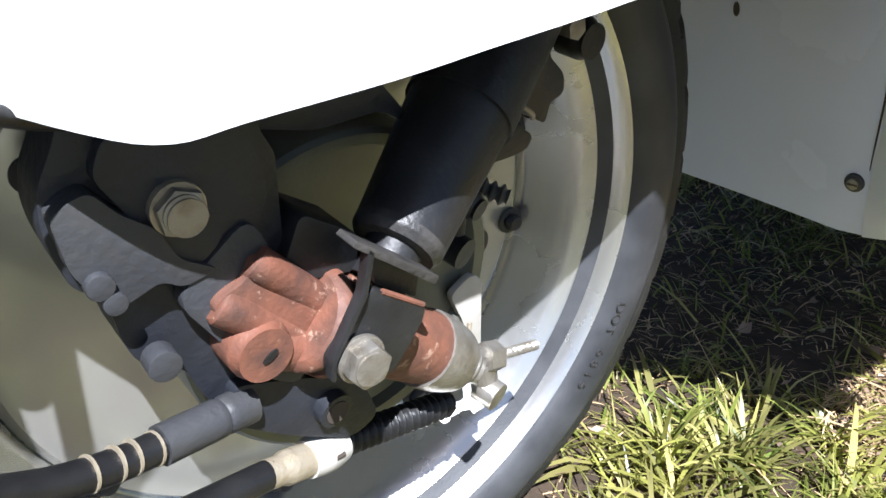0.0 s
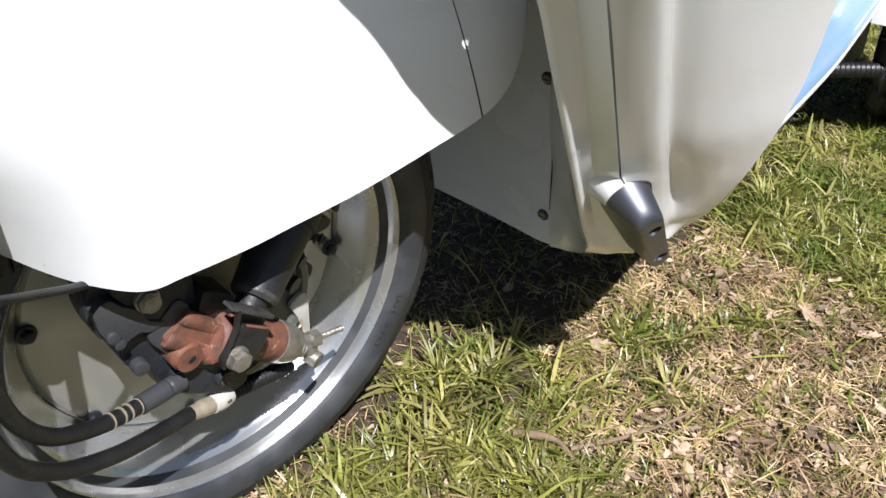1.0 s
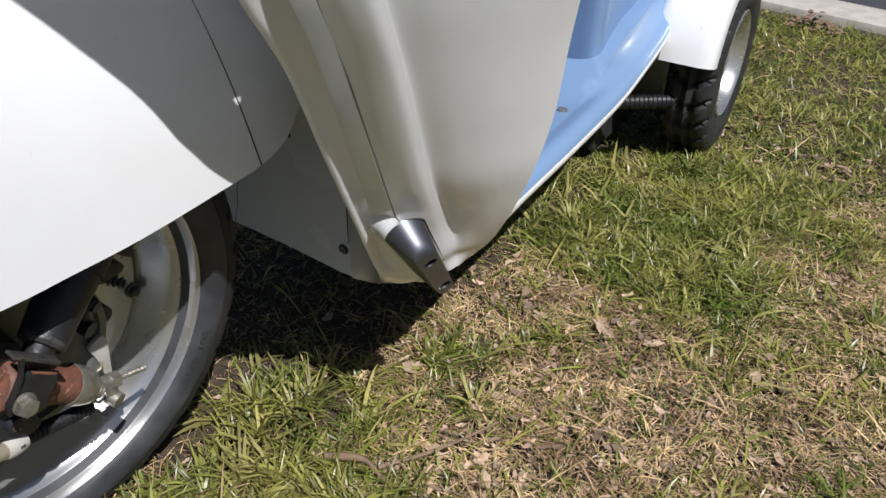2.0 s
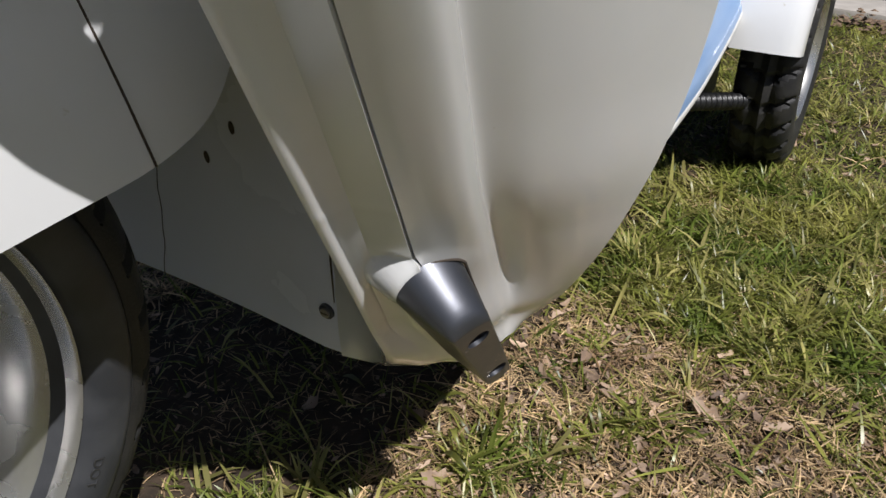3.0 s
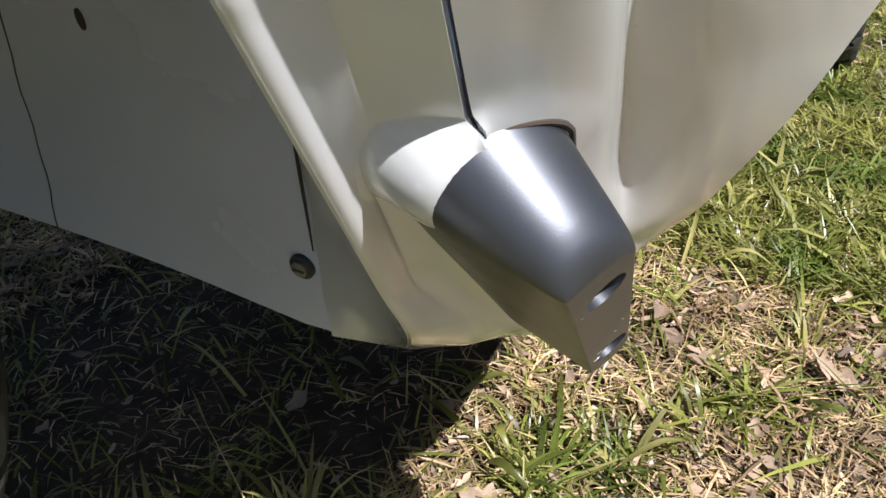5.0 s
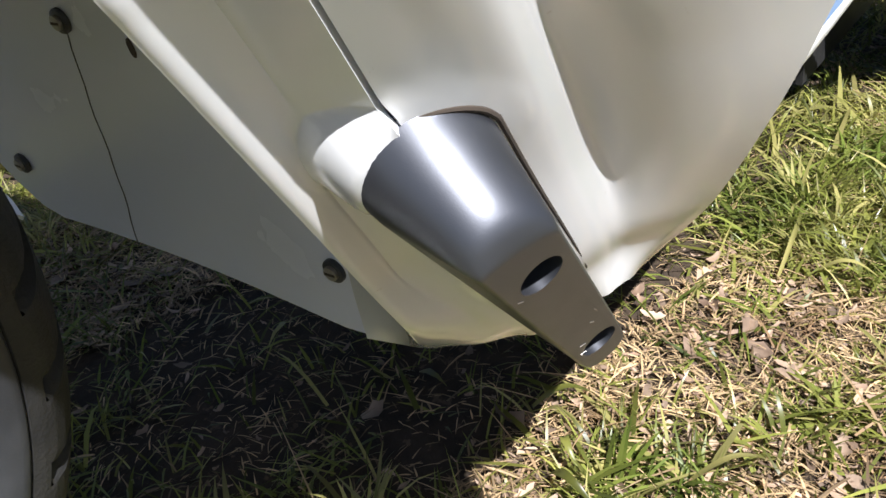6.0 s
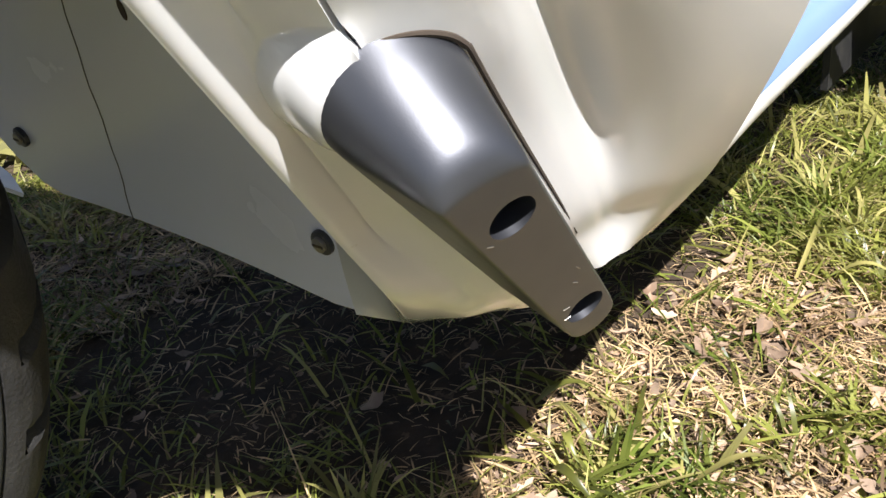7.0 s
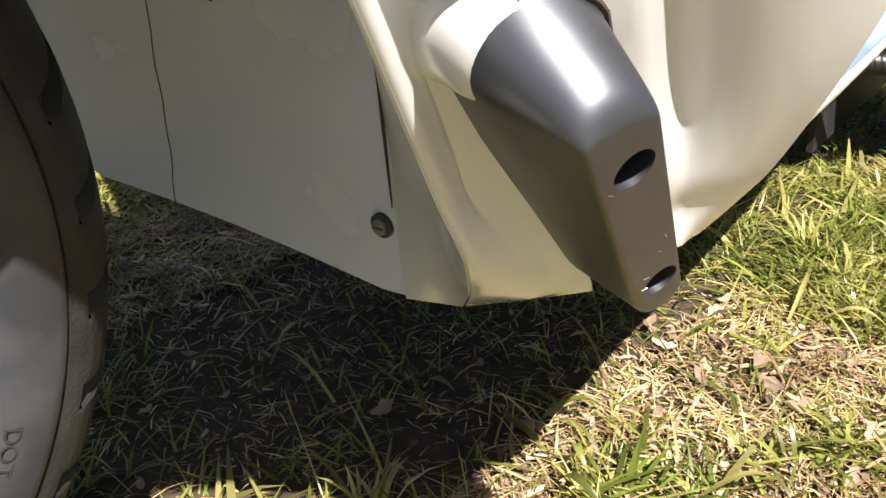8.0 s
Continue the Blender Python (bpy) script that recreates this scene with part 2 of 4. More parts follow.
def thicken(ob, thick, angle=50):
    """Gives a sheet its thickness and keeps its rim crisp."""
    mod = ob.modifiers.new("thickness", "SOLIDIFY")
    mod.thickness, mod.offset = thick, 0
    bpy.context.view_layer.update()
    done = bpy.data.meshes.new_from_object(ob.evaluated_get(bpy.context.evaluated_depsgraph_get()))
    ob.modifiers.clear()
    ob.data = done
    done.set_sharp_from_angle(angle=radians(angle))
    return ob


def grid_surface(name, columns, mat, parent, label="", across=4, along=6, thick=0.0025, swell=(), angle=50, shape=None):
    """A sheet of bent metal through rows of control points; swell: (centre, radius, push) bulges."""
    rows = [spline(r, across) for r in columns]
    cols = [spline([r[j] for r in rows], along) for j in range(len(rows[0]))]
    rows = [[c[i] for c in cols] for i in range(len(cols[0]))]
    out = []
    for r in rows:
        line = []
        for p in r:
            q = Vector(p)
            for centre, radius, push in swell:
                d = (Vector(p) - Vector(centre)).length / radius
                q += Vector(push) * math.exp(-d * d)
            q = shape(q) if shape else q
            line.append(q)
        out.append(line)
    if shape:  # ease the stretched part of the sheet
        moved = [[(q - p).length > 0.0004 for p, q in zip(r, o)] for r, o in zip(rows, out)]
        for _ in range(6):
            last = [list(r) for r in out]
            for i in range(1, len(out) - 1):
                for j in range(1, len(out[0]) - 1):
                    if moved[i][j]:
                        out[i][j] = 0.4 * last[i][j] + 0.15 * (last[i - 1][j] + last[i + 1][j] + last[i][j - 1] + last[i][j + 1])
    v, f = rings(out, closed=False)
    ob = mesh_object(name, v, f, mat, parent, label, angle)
    return thicken(ob, thick, angle)


def lean(x, y, z, sx, sy, base=0.3):
    """The point at height z on a line that leans by sx, sy a metre of height through (x, y, base)."""
    return lambda h: Vector((x + sx * (h - base), y + sy * (h - base), h))


lip_line, seam_line = lean(0.2245, -0.1400, 0.3, -0.665, -0.255), lean(0.2498, -0.1635, 0.3, -0.666, -0.277)


def bow(h):
    """The slight S of the arch lip above knee height."""
    k = float(np.interp(h, (0.39, 0.43, 0.465, 0.492, 0.516, 0.576, 0.63, 0.704, 0.784, 0.86), (0, 0.003, 0.0035, -0.003, -0.0085, 0.0, 0.0086, 0.0142, 0.021, 0.034)))
    return Vector((k, 0.87 * k, 0)) if k > 0 else Vector((0.8 * k, -0.25 * k, 0))


def lip(h):
    return lip_line(h) + bow(h)


def seam(h):
    return seam_line(h) + bow(h) * min(1, max(0, (h - 0.5) / 0.06))


A, B = Vector((0.650, 0.217, -0.728)), Vector((0.741, -0.395, 0.544))
CAPM = Matrix.Translation((0.2655, -0.1905, 0.2622)) @ Matrix((B, A, B.cross(A) * 1.0)).transposed().to_4x4()


def collar(p, crest=-0.0312, slope=2.3, climb=2.8, soft=0.0055):
    """Raises the sheet to a rounded collar where the grey stub comes out of it."""
    q = CAPM.inverted() @ p
    low = 1.35 if q.y > -0.019 else 1.0
    r = math.hypot(q.x + 0.001, low * (q.y + 0.019))
    if r > 0.08:
        return p
    c, top = -q.z, crest - (slope + climb * max(0, -(q.y + 0.019) / max(r, 0.001))) * max(0, r - 0.0186)
    q.z = -0.5 * (c + top + math.sqrt((c - top) ** 2 + soft ** 2)) if top > c - 0.02 else q.z
    return CAPM @ q


def pierce(ob, start, r=0.0055):
    """Opens an unseen hole along the sun's ray, added to throw a light spot."""
    bm = bmesh.new()
    bm.from_mesh(ob.data)
    gone = [f for f in bm.faces if (f.calc_center_median() - start).cross(SUN).length < r]
    bmesh.ops.delete(bm, geom=gone, context="FACES")
    bm.to_mesh(ob.data)
    bm.free()


HEIGHTS = (0.235, 0.25, 0.265, 0.275, 0.285, 0.295, 0.305, 0.32, 0.335, 0.35, 0.37, 0.4, 0.43, 0.46, 0.49, 0.52, 0.55, 0.58, 0.61, 0.64, 0.68, 0.73, 0.79, 0.86)
# Lit spot on the mudguard that the added holes let through.
SPOT = Vector((0.153, -0.086, 0.406))

inner = lean(0.2990, -0.058, 0.3, -0.165, -0.06)

# strip between the wheel arch lip and the joint, and the return behind the lip
strip_rows = [[(0.3215, -0.0830, 0.1685), (0.3229, -0.0868, 0.1697), (0.3260, -0.0940, 0.1720), (0.3300, -0.1050, 0.1755), (0.3312, -0.1190, 0.1815), (0.3330, -0.1360, 0.1885)],
              [(0.3035, -0.1030, 0.1870), (0.3058, -0.1058, 0.1868), (0.3110, -0.1105, 0.1865), (0.3180, -0.1180, 0.1860), (0.3225, -0.1270, 0.1900), (0.3275, -0.1385, 0.1955)],
              [(0.2838, -0.1187, 0.2112), (0.2872, -0.1206, 0.2102), (0.2945, -0.1230, 0.2085), (0.3055, -0.1275, 0.2060), (0.3110, -0.1335, 0.2052), (0.3185, -0.1415, 0.2055)]]
return_rows = [[(0.3190, -0.052, 0.1620), (0.3200, -0.068, 0.1655), (0.3213, -0.0826, 0.1683)], [(0.3165, -0.052, 0.185), (0.311, -0.082, 0.186), (0.3037, -0.1024, 0.1868)],
               [(0.3135, -0.053, 0.2112), (0.301, -0.092, 0.2112), (0.2845, -0.1180, 0.2108)]]
for h in HEIGHTS:
    a, b = lip(h), seam(h)
    fold = a.lerp(b, 0.46 + 0.8 * min(0.2, max(0, h - 0.30))) + Vector((0.0058, 0.0072, 0))
    strip_rows.append([a, a.lerp(fold, 0.17) + Vector((-0.0008, -0.0008, 0)), a.lerp(fold, 0.5), a.lerp(fold, float(np.interp(h, (0.29, 0.32), (0.72, 0.96)))), fold.lerp(b, float(np.interp(h, (0.29, 0.32), (0.34, 0.06)))), b])
    return_rows.append([inner(h) + Vector((0.006, 0.012, 0)), inner(h).lerp(a, 0.55) + Vector((0.006, 0, 0)), a + Vector((0.0010, 0.0012, 0))])
strip = grid_surface("arch_strip", strip_rows, WHITE, scooter, "white painted strip along the wheel arch", 9, 10,
                     shape=lambda p: collar(p + Vector((-0.4, -0.8, -0.45)) * 0.00025 * math.exp(-((p.z - 0.338 - 0.15 * (p.x - 0.2)) / 0.0035) ** 2), -0.0334, 5.8, 5.8, 0.0040))
arch_return = grid_surface("arch_return", return_rows, WHITE, scooter, "white painted return of the wheel arch", 8, 6)
for ob in (strip, arch_return):
    pierce(ob, SPOT, 0.005)

# outer shell of the leg shield, from the joint to its free edge
shell_rows = [[(0.326, -0.132, 0.197), (0.333, -0.138, 0.200), (0.341, -0.146, 0.202), (0.349, -0.1515, 0.201), (0.354, -0.1523, 0.2015), (0.359, -0.1525, 0.2015), (0.365, -0.152, 0.2005), (0.374, -0.1505, 0.200), (0.386, -0.149, 0.199)],
              [(0.3085, -0.1405, 0.218), (0.316, -0.1470, 0.218), (0.328, -0.1525, 0.218), (0.340, -0.1545, 0.218), (0.3490, -0.1543, 0.218), (0.3550, -0.1552, 0.218), (0.362, -0.1580, 0.218), (0.371, -0.1618, 0.218), (0.383, -0.165, 0.218)],
              [(0.2960, -0.147, 0.235), (0.304, -0.153, 0.235), (0.315, -0.159, 0.235), (0.3275, -0.1615, 0.235), (0.3365, -0.1612, 0.235), (0.3440, -0.1622, 0.235), (0.354, -0.1674, 0.235), (0.365, -0.1726, 0.235), (0.379, -0.178, 0.235)]]
outer = [(0.368, -0.199), (0.361, -0.2135), (0.355, -0.229), (0.352, -0.241), (0.338, -0.254), (0.325, -0.268), (0.310, -0.282), (0.295, -0.296), (0.280, -0.300)]
for h, (ox, oy) in zip((0.27, 0.3, 0.34, 0.39, 0.46, 0.53, 0.62, 0.72, 0.86), outer):
    s0 = seam(h) + Vector((0.001, -0.0005, 0))
    up = max(0, h - 0.34)
    b1 = Vector((0.2595, -0.1707, h)) + Vector((-0.68, -0.285, 0)) * (h - 0.3)
    c1 = Vector((0.2695, -0.1766, h)) + Vector((-0.76, -0.31, 0)) * (h - 0.3) + Vector((0.09, 0.02, 0)) * up
    c2 = Vector((0.2775, -0.1797, h)) + Vector((-0.81, -0.325, 0)) * (h - 0.3) + Vector((0.14, 0.04, 0)) * up
    b2 = Vector((0.2862, -0.1794, h)) + Vector((-0.86, -0.34, 0)) * (h - 0.3) + Vector((0.20, 0.06, 0)) * up
    b1, c1, c2, b2 = (q + bow(h) * min(1, max(0, (h - 0.5) / 0.06)) * (1 + 2 * max(0, h - 0.7) / 0.16) for q in (b1, c1, c2, b2))
    o = Vector((ox, oy, h))
    k = min(1, 0.45 + max(0, h - 0.27) / 0.08)
    ease = Vector((0.0030, 0.0006, 0)) * min(1, max(0, (h - 0.24) / 0.06))
    c1, c2, b2 = c1 + 0.4 * ease, c2 + 0.85 * ease, b2 + ease + Vector((0, 0.0006 * k, 0))
    bb = b2 + Vector((0.0092, 0.0014 * k, 0))
    d = o - bb
    out = Vector((d.y, -d.x, 0)).normalized() * (d.length / 0.16) ** 0.7
    b3, b4 = bb + 0.20 * d + 0.0068 * out, bb + 0.55 * d + 0.0090 * out
    shell_rows.append([s0, b1, c1, c2, b2, bb, b3, b4, o])
shell = grid_surface("leg_shield", shell_rows, WHITE, scooter, "white painted leg shield wing", 8, 14, shape=lambda p: collar(p, -0.0352, 1.6, 1.5, 0.0035))
pierce(shell, SPOT, 0.0045)
joint = [seam(h) + Vector((0.0012, -0.0006, 0)) for h in (0.235, 0.265, 0.3, 0.4, 0.5, 0.6, 0.86)]
tube("joint", spline(joint, 4), 0.00045, SEAM, strip, "dark joint in white paint", 8)

# panel behind the front wheel
def panel_point(y, z):
    return Vector((0.315 - 0.075 * (y + 0.044) - 0.4 * max(0, y) ** 2 - 0.17 * (z - 0.2), y, z))


panel_rows = []
for k in range(9):
    row = []
    for j in range(21):
        y = -0.062 + 0.270 * j / 20
        low = 0.1605 + 0.08 * abs(y + 0.035) + 28 * max(0, y - 0.168) ** 2
        row.append(panel_point(y, low + (0.80 - low) * (k / 8) ** 1.5))
    panel_rows.append(row)
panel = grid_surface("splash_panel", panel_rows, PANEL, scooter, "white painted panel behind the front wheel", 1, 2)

for y, z in ((-0.0435, 0.1952), (-0.0535, 0.341), (0.1762, 0.2116), (0.0770, 0.296)):
    screw = part("panel_screw", disc_bm(0.0058, 0.0030, 0.0012, 20), CAST, panel, "dark pan-head screw with a grey washer")
    screw.matrix_world = facing(panel_point(y, z) + Vector((-0.0005, 0, 0)), (-0.985, -0.08, -0.16))
    part("screw_head", disc_bm(0.0036, 0.0022, 0.0010, 16, 0.0026), ZINC, screw, "worn steel screw head")
    part("screw_slot", prism([(-0.0030, -0.0006), (0.0030, -0.0006), (0.0030, 0.0006), (-0.0030, 0.0006)], 0.0004, 0.0, 0.0046), SEAM, screw)
for y, z in ((0.035, 0.2865), (0.007, 0.313)):
    chip = part("paint_chip", disc_bm(0.0030, 0.0010, 0.0, 9, 0.0008), SEAM, panel, "small dark chip in the paint")
    chip.matrix_world = facing(panel_point(y, z), (-0.985, -0.08, -0.16)) @ Matrix.Diagonal((0.7, 1.5, 1, 1))
crack = []
for k in range(15):
    t = k / 14
    z = 0.2914 - 0.1224 * t
    crack.append(panel_point(0.0772 + 0.0325 * t + 0.0012 * math.sin(7 * t) + 0.0006 * math.sin(23 * t), z) + Vector((-0.0012, 0, 0)))
tube("paint_crack", crack, 0.00045, CAST, panel, "fine crack down the paint", 6)
tube("panel_joint", [inner(z) + Vector((-0.0022, 0.001 - 0.035 * (z - 0.2), 0)) for z in (0.205, 0.22, 0.24, 0.27, 0.32, 0.5)], lambda t: 0.0003 + 0.0004 * min(1, max(0, 4 * t - 0.2)), SEAM, panel, "dark joint beside the panel", 6)

# front mudguard
MID = 0.045
guard_stations = [  # x, half width of the body, half width and height of the lower edge, height of the crown
    (-0.500, 0.120, 0.004, 0.640, 0.670), (-0.440, 0.132, 0.006, 0.590, 0.650), (-0.390, 0.136, 0.008, 0.550, 0.630), (-0.330, 0.137, 0.009, 0.512, 0.602), (-0.290, 0.135, 0.012, 0.478, 0.582),
    (-0.255, 0.137, 0.030, 0.446, 0.574), (-0.215, 0.138, 0.051, 0.409, 0.567), (-0.165, 0.139, 0.080, 0.367, 0.561), (-0.130, 0.139, 0.102, 0.3365, 0.560), (-0.105, 0.139, 0.120, 0.3240, 0.562), (-0.088, 0.139, 0.127, 0.3195, 0.562), (-0.070, 0.139, 0.131, 0.3220, 0.562),
    (-0.030, 0.140, 0.136, 0.3262, 0.562), (0.000, 0.140, 0.1375, 0.3298, 0.562), (0.055, 0.141, 0.140, 0.3365, 0.560), (0.122, 0.141, 0.140, 0.3475, 0.555), (0.172, 0.137, 0.136, 0.3545, 0.545),
    (0.208, 0.129, 0.128, 0.3680, 0.530), (0.232, 0.119, 0.118, 0.4000, 0.512), (0.246, 0.105, 0.104, 0.4400, 0.495)]


def guard_point(x, k, proud=0.0):
    """The place on the mudguard's skin at x, k of 32 steps over it."""
    body, foot, low, top = (float(np.interp(x, [q[0] for q in guard_stations], [q[j] for q in guard_stations])) for j in (1, 2, 3, 4))
    a = radians(18) + radians(144) * k / 32
    c, q = math.cos(a) / math.cos(radians(18)), max(0, math.sin(a) - math.sin(radians(18))) / (1 - math.sin(radians(18)))
    wide = foot + (body - foot) * math.sin(0.5 * math.pi * min(1, q / 0.45))
    return Vector((x, MID - (wide + proud) * math.copysign(abs(c) ** 0.62, c), low + (top - low) * q ** 0.85))


guard_rows = [[guard_point(q[0], k) for k in range(33)] for q in guard_stations]
guard = grid_surface("mudguard", guard_rows, WHITE, scooter, "white painted front mudguard", 1, 4, thick=0.003)

# Added black sheet inside the guard; it cuts bounce light and deepens shade.
shade_rows = [[(x + 0.002, MID + (y - MID) * 0.955, z + 0.004 - 0.010 * (k in range(6, 27))) for k, (x, y, z) in enumerate(row)] for row in guard_rows[1:]]
grid_surface("guard_lining", shade_rows, PITCH, guard, "added black sheet inside the mudguard that deepens its shade", 1, 3, 0.001)


tube("guard_joint", [guard_point(0.1686 - 0.275 * (guard_point(0.160, k).z - 0.354), k, 0.0021) for k in range(0, 14)], 0.0006, SEAM, guard, "dark joint across the mudguard", 8)

# grey stub with two holes at the foot of the joint
cap_rows = []


def cap_outline(left, right, al, ar, rise, tip, n=24):
    """An outline of the stub: an arch over the upper end from corner to corner, straight flanks, a rounded lower tip."""
    arch = []
    for k in range(n + 1):
        t = 0.5 - 0.5 * math.cos(math.pi * k / n)
        arch.append((left + (right - left) * t, al + (ar - al) * t - rise * math.sin(math.pi * k / n)))
    flank = [(right - (right - left) * 0.02 * k, ar + (tip - 0.010 - ar) * k / 5) for k in range(1, 6)]
    mid, half = (left + right) / 2, (right - left) / 2 * 0.80
    end = [(mid + half * math.cos(math.pi * k / 12), tip - 0.009 + 0.009 * math.sin(math.pi * k / 12) ** 0.8) for k in range(1, 12)]
    back = [(left + (right - left) * 0.02 * k, al + (tip - 0.010 - al) * k / 5) for k in range(5, 0, -1)]
    return arch + flank + end + back


base_line, face_line = cap_outline(-0.0186, 0.0163, -0.0190, -0.0175, 0.0158, 0.0895), cap_outline(-0.0112, 0.0100, -0.0200, -0.0125, 0.0032, 0.0885)
for c, side_k, roof_k, inset in [(-0.046, -0.30, -0.30, 1.0), (-0.035, -0.12, -0.12, 1.0), (-0.028, 0.0, 0.0, 1.0), (-0.022, 0.22, 0.14, 1.0), (-0.016, 0.44, 0.28, 1.0), (-0.010, 0.66, 0.42, 1.0), (-0.0060, 0.80, 0.56, 1.0),
                                 (-0.0036, 0.88, 0.68, 1.0), (-0.0022, 0.93, 0.80, 0.993), (-0.0011, 0.965, 0.90, 0.975), (-0.0004, 0.985, 0.96, 0.950), (-0.0001, 0.995, 0.99, 0.925), (0.0, 1.0, 1.0, 0.88)]:
    ring = []
    for i, ((x0, y0), (x1, y1)) in enumerate(zip(base_line, face_line)):
        k = side_k + (roof_k - side_k) * (math.sin(math.pi * i / 24) if i <= 24 else 0)
        x, y = x0 + (x1 - x0) * k, y0 + (y1 - y0) * k
        x, y = -0.0007 + (x + 0.0007) * inset, 0.034 + (y - 0.034) * (1 - (1 - inset) * 0.3)
        ring.append(Vector((x, y, -c)))
    cap_rows.append(ring)
v, f = rings(cap_rows)
cap = mesh_object("stub_cover", v, f, GREY, scooter, "satin grey metal stub with two round holes", 30)
cap.matrix_world = CAPM
for y in (0.0, 0.0685):
    cut = part("cutter", disc_bm(0.0063, 0.04, 0.0, 32, -0.011), SEAM)
    cut.matrix_world = CAPM @ Matrix.Translation((0, y, -0.012))
    mod = cap.modifiers.new("hole", "BOOLEAN")
    mod.object, mod.operation, mod.solver = cut, "DIFFERENCE", "EXACT"
    bpy.context.view_layer.update()
    done = bpy.data.meshes.new_from_object(cap.evaluated_get(bpy.context.evaluated_depsgraph_get()))
    cap.modifiers.clear()
    cap.data = done
    bpy.data.objects.remove(cut)
cap.data.set_sharp_from_angle(angle=radians(32))
shell_tree = bvhtree.BVHTree.FromPolygons([CAPM.inverted() @ v.co for v in shell.data.vertices], [tuple(f.vertices) for f in shell.data.polygons])
gap = []
for i in range(9, 30):
    x, y = base_line[i]
    place = shell_tree.ray_cast(Vector((x * 1.05 + 0.0003, y - 0.0004 * (i < 22), -0.03)), Vector((0, 0, 1)))[0]
    if place:
        gap.append(place + Vector((0, 0, 0.0001)))
tube("stub_gap", spline(gap, 3), lambda t: 0.0002 + 0.0008 * math.sin(math.pi * min(0.97, t + 0.03)) ** 0.6, SEAM, cap, "dark gap between stub and leg shield", 8)
for x, y, a in ((-0.0045, 0.0600, 0.5), (0.0020, 0.0500, 1.1), (-0.0060, 0.0660, 0.3), (0.0050, 0.0440, 1.4), (-0.0080, 0.0030, 0.9)):
    p = Vector((x, y, -0.0001))
    d = Vector((math.cos(a), math.sin(a), 0)) * 0.0011
    tube("scratch", [p - d, p + d * 0.2, p + d], 0.00016, ZINC, cap, "bright scratch in the satin metal", 5)

# floor pan, white edge
edge = spline([(0.375, -0.1485, 0.199), (0.395, -0.147, 0.199), (0.46, -0.136, 0.2), (0.527, -0.124, 0.201), (0.68, -0.098, 0.201), (0.867, -0.063, 0.201), (0.978, -0.042, 0.212), (1.083, -0.022, 0.229), (1.148, -0.010, 0.253), (1.190, -0.002, 0.285), (1.225, 0.006, 0.330), (1.26, 0.014, 0.40), (1.28, 0.02, 0.50)], 6)
wall = []
for p in edge:
    wall.append([p + Vector((0.004, 0.03, 0.012)), p + Vector((0, 0.004, -0.001)), p, p + Vector((-0.0012, -0.0030, 0.004)), p + Vector((-0.0012, -0.0035, 0.009)), p + Vector((0.0, -0.001, 0.012))])
grid_surface("floor_edge", wall, TRIM, scooter, "chipped white edge of the footboard", 2, 1, 0.002)
pan = []
for p in edge:
    k = min(1, max(0, (p.x - 0.80) / 0.16))
    k = k * k * (3 - 2 * k)
    pan.append([p + Vector((-0.0002, -0.0018, 0.0115)), p + Vector((0.001, 0.004, 0.021)), p + Vector((0.003, 0.018, 0.024 + 0.004 * k)), p + Vector((0.005, 0.035, 0.018 + 0.030 * k)),
                p + Vector((0.006, 0.06, 0.018 + 0.040 * k)), Vector((p.x + 0.01, p.y + 0.25, 0.219)), Vector((p.x + 0.02, p.y + 0.40, 0.219))])
floor_pan = grid_surface("footboard", pan, BLUE, scooter, "pale blue painted footboard", 2, 1, 0.003)

for k in (0.44, 0.50):
    p = edge[int(k * len(edge) * 0.42)]
    q = edge[int(k * len(edge) * 0.42) + 1]
    tube("edge_chip", [p.lerp(q, t) + Vector((0, -0.0022, 0.0122)) for t in (0, 0.1, 0.2, 0.3)], lambda t: 0.0018 * math.sin(math.pi * min(0.95, t + 0.05)) + 0.0003, SEAM, floor_pan, "dark chip in the white edge", 6)
for p in ((0.758, -0.034, 0.2190),):
    screw = part("floor_screw", disc_bm(0.007, 0.004, 0.0015), ZINC, floor_pan, "round steel screw head")
    screw.matrix_world = Matrix.Translation(p)

# body behind: far wing, steering column cover, underside, tunnel
FLIP = Matrix.Translation((0.31, 0.065, 0)) @ Matrix.Rotation(radians(7.5), 4, "Z") @ Matrix.Diagonal((1, -1, 1, 1)) @ Matrix.Rotation(radians(-7.5), 4, "Z") @ Matrix.Translation((-0.31, -0.065, 0))
for src, nm in ((strip, "arch_strip"), (shell, "leg_shield")):
    twin = new(nm, src.data.copy())
    twin.data.transform(FLIP)
    twin.data.flip_normals()
    twin.parent = scooter
under = []
for x, y0, y1 in ((0.335, -0.10, 0.22), (0.5, -0.115, 0.27), (0.8, -0.06, 0.33), (1.12, -0.01, 0.38)):
    under.append([(x, y0, 0.225), (x, y0 + 0.02, 0.19), (x, (y0 + y1) / 2, 0.185), (x, y1 - 0.02, 0.19), (x, y1, 0.225)])
grid_surface("underbody", under, BLACK, scooter, "dark painted underbody", 2, 2, 0.004)
# Unseen upper body, added to block light leaking over the mudguard.
cover = []
for h, x0, x1, w in ((0.50, 0.17, 0.30, 0.13), (0.6, 0.08, 0.27, 0.13), (0.72, 0.0, 0.24, 0.12), (0.86, -0.09, 0.18, 0.10), (0.98, -0.14, 0.12, 0.08)):
    cover.append([(x0 + (x1 - x0) * (0.5 - 0.5 * math.cos(2 * math.pi * k / 24)), 0.06 + w * math.sin(2 * math.pi * k / 24), h) for k in range(24)])
v, f = rings(cover)
mesh_object("column_cover", v, f, WHITE, scooter, "white painted steering column cover")
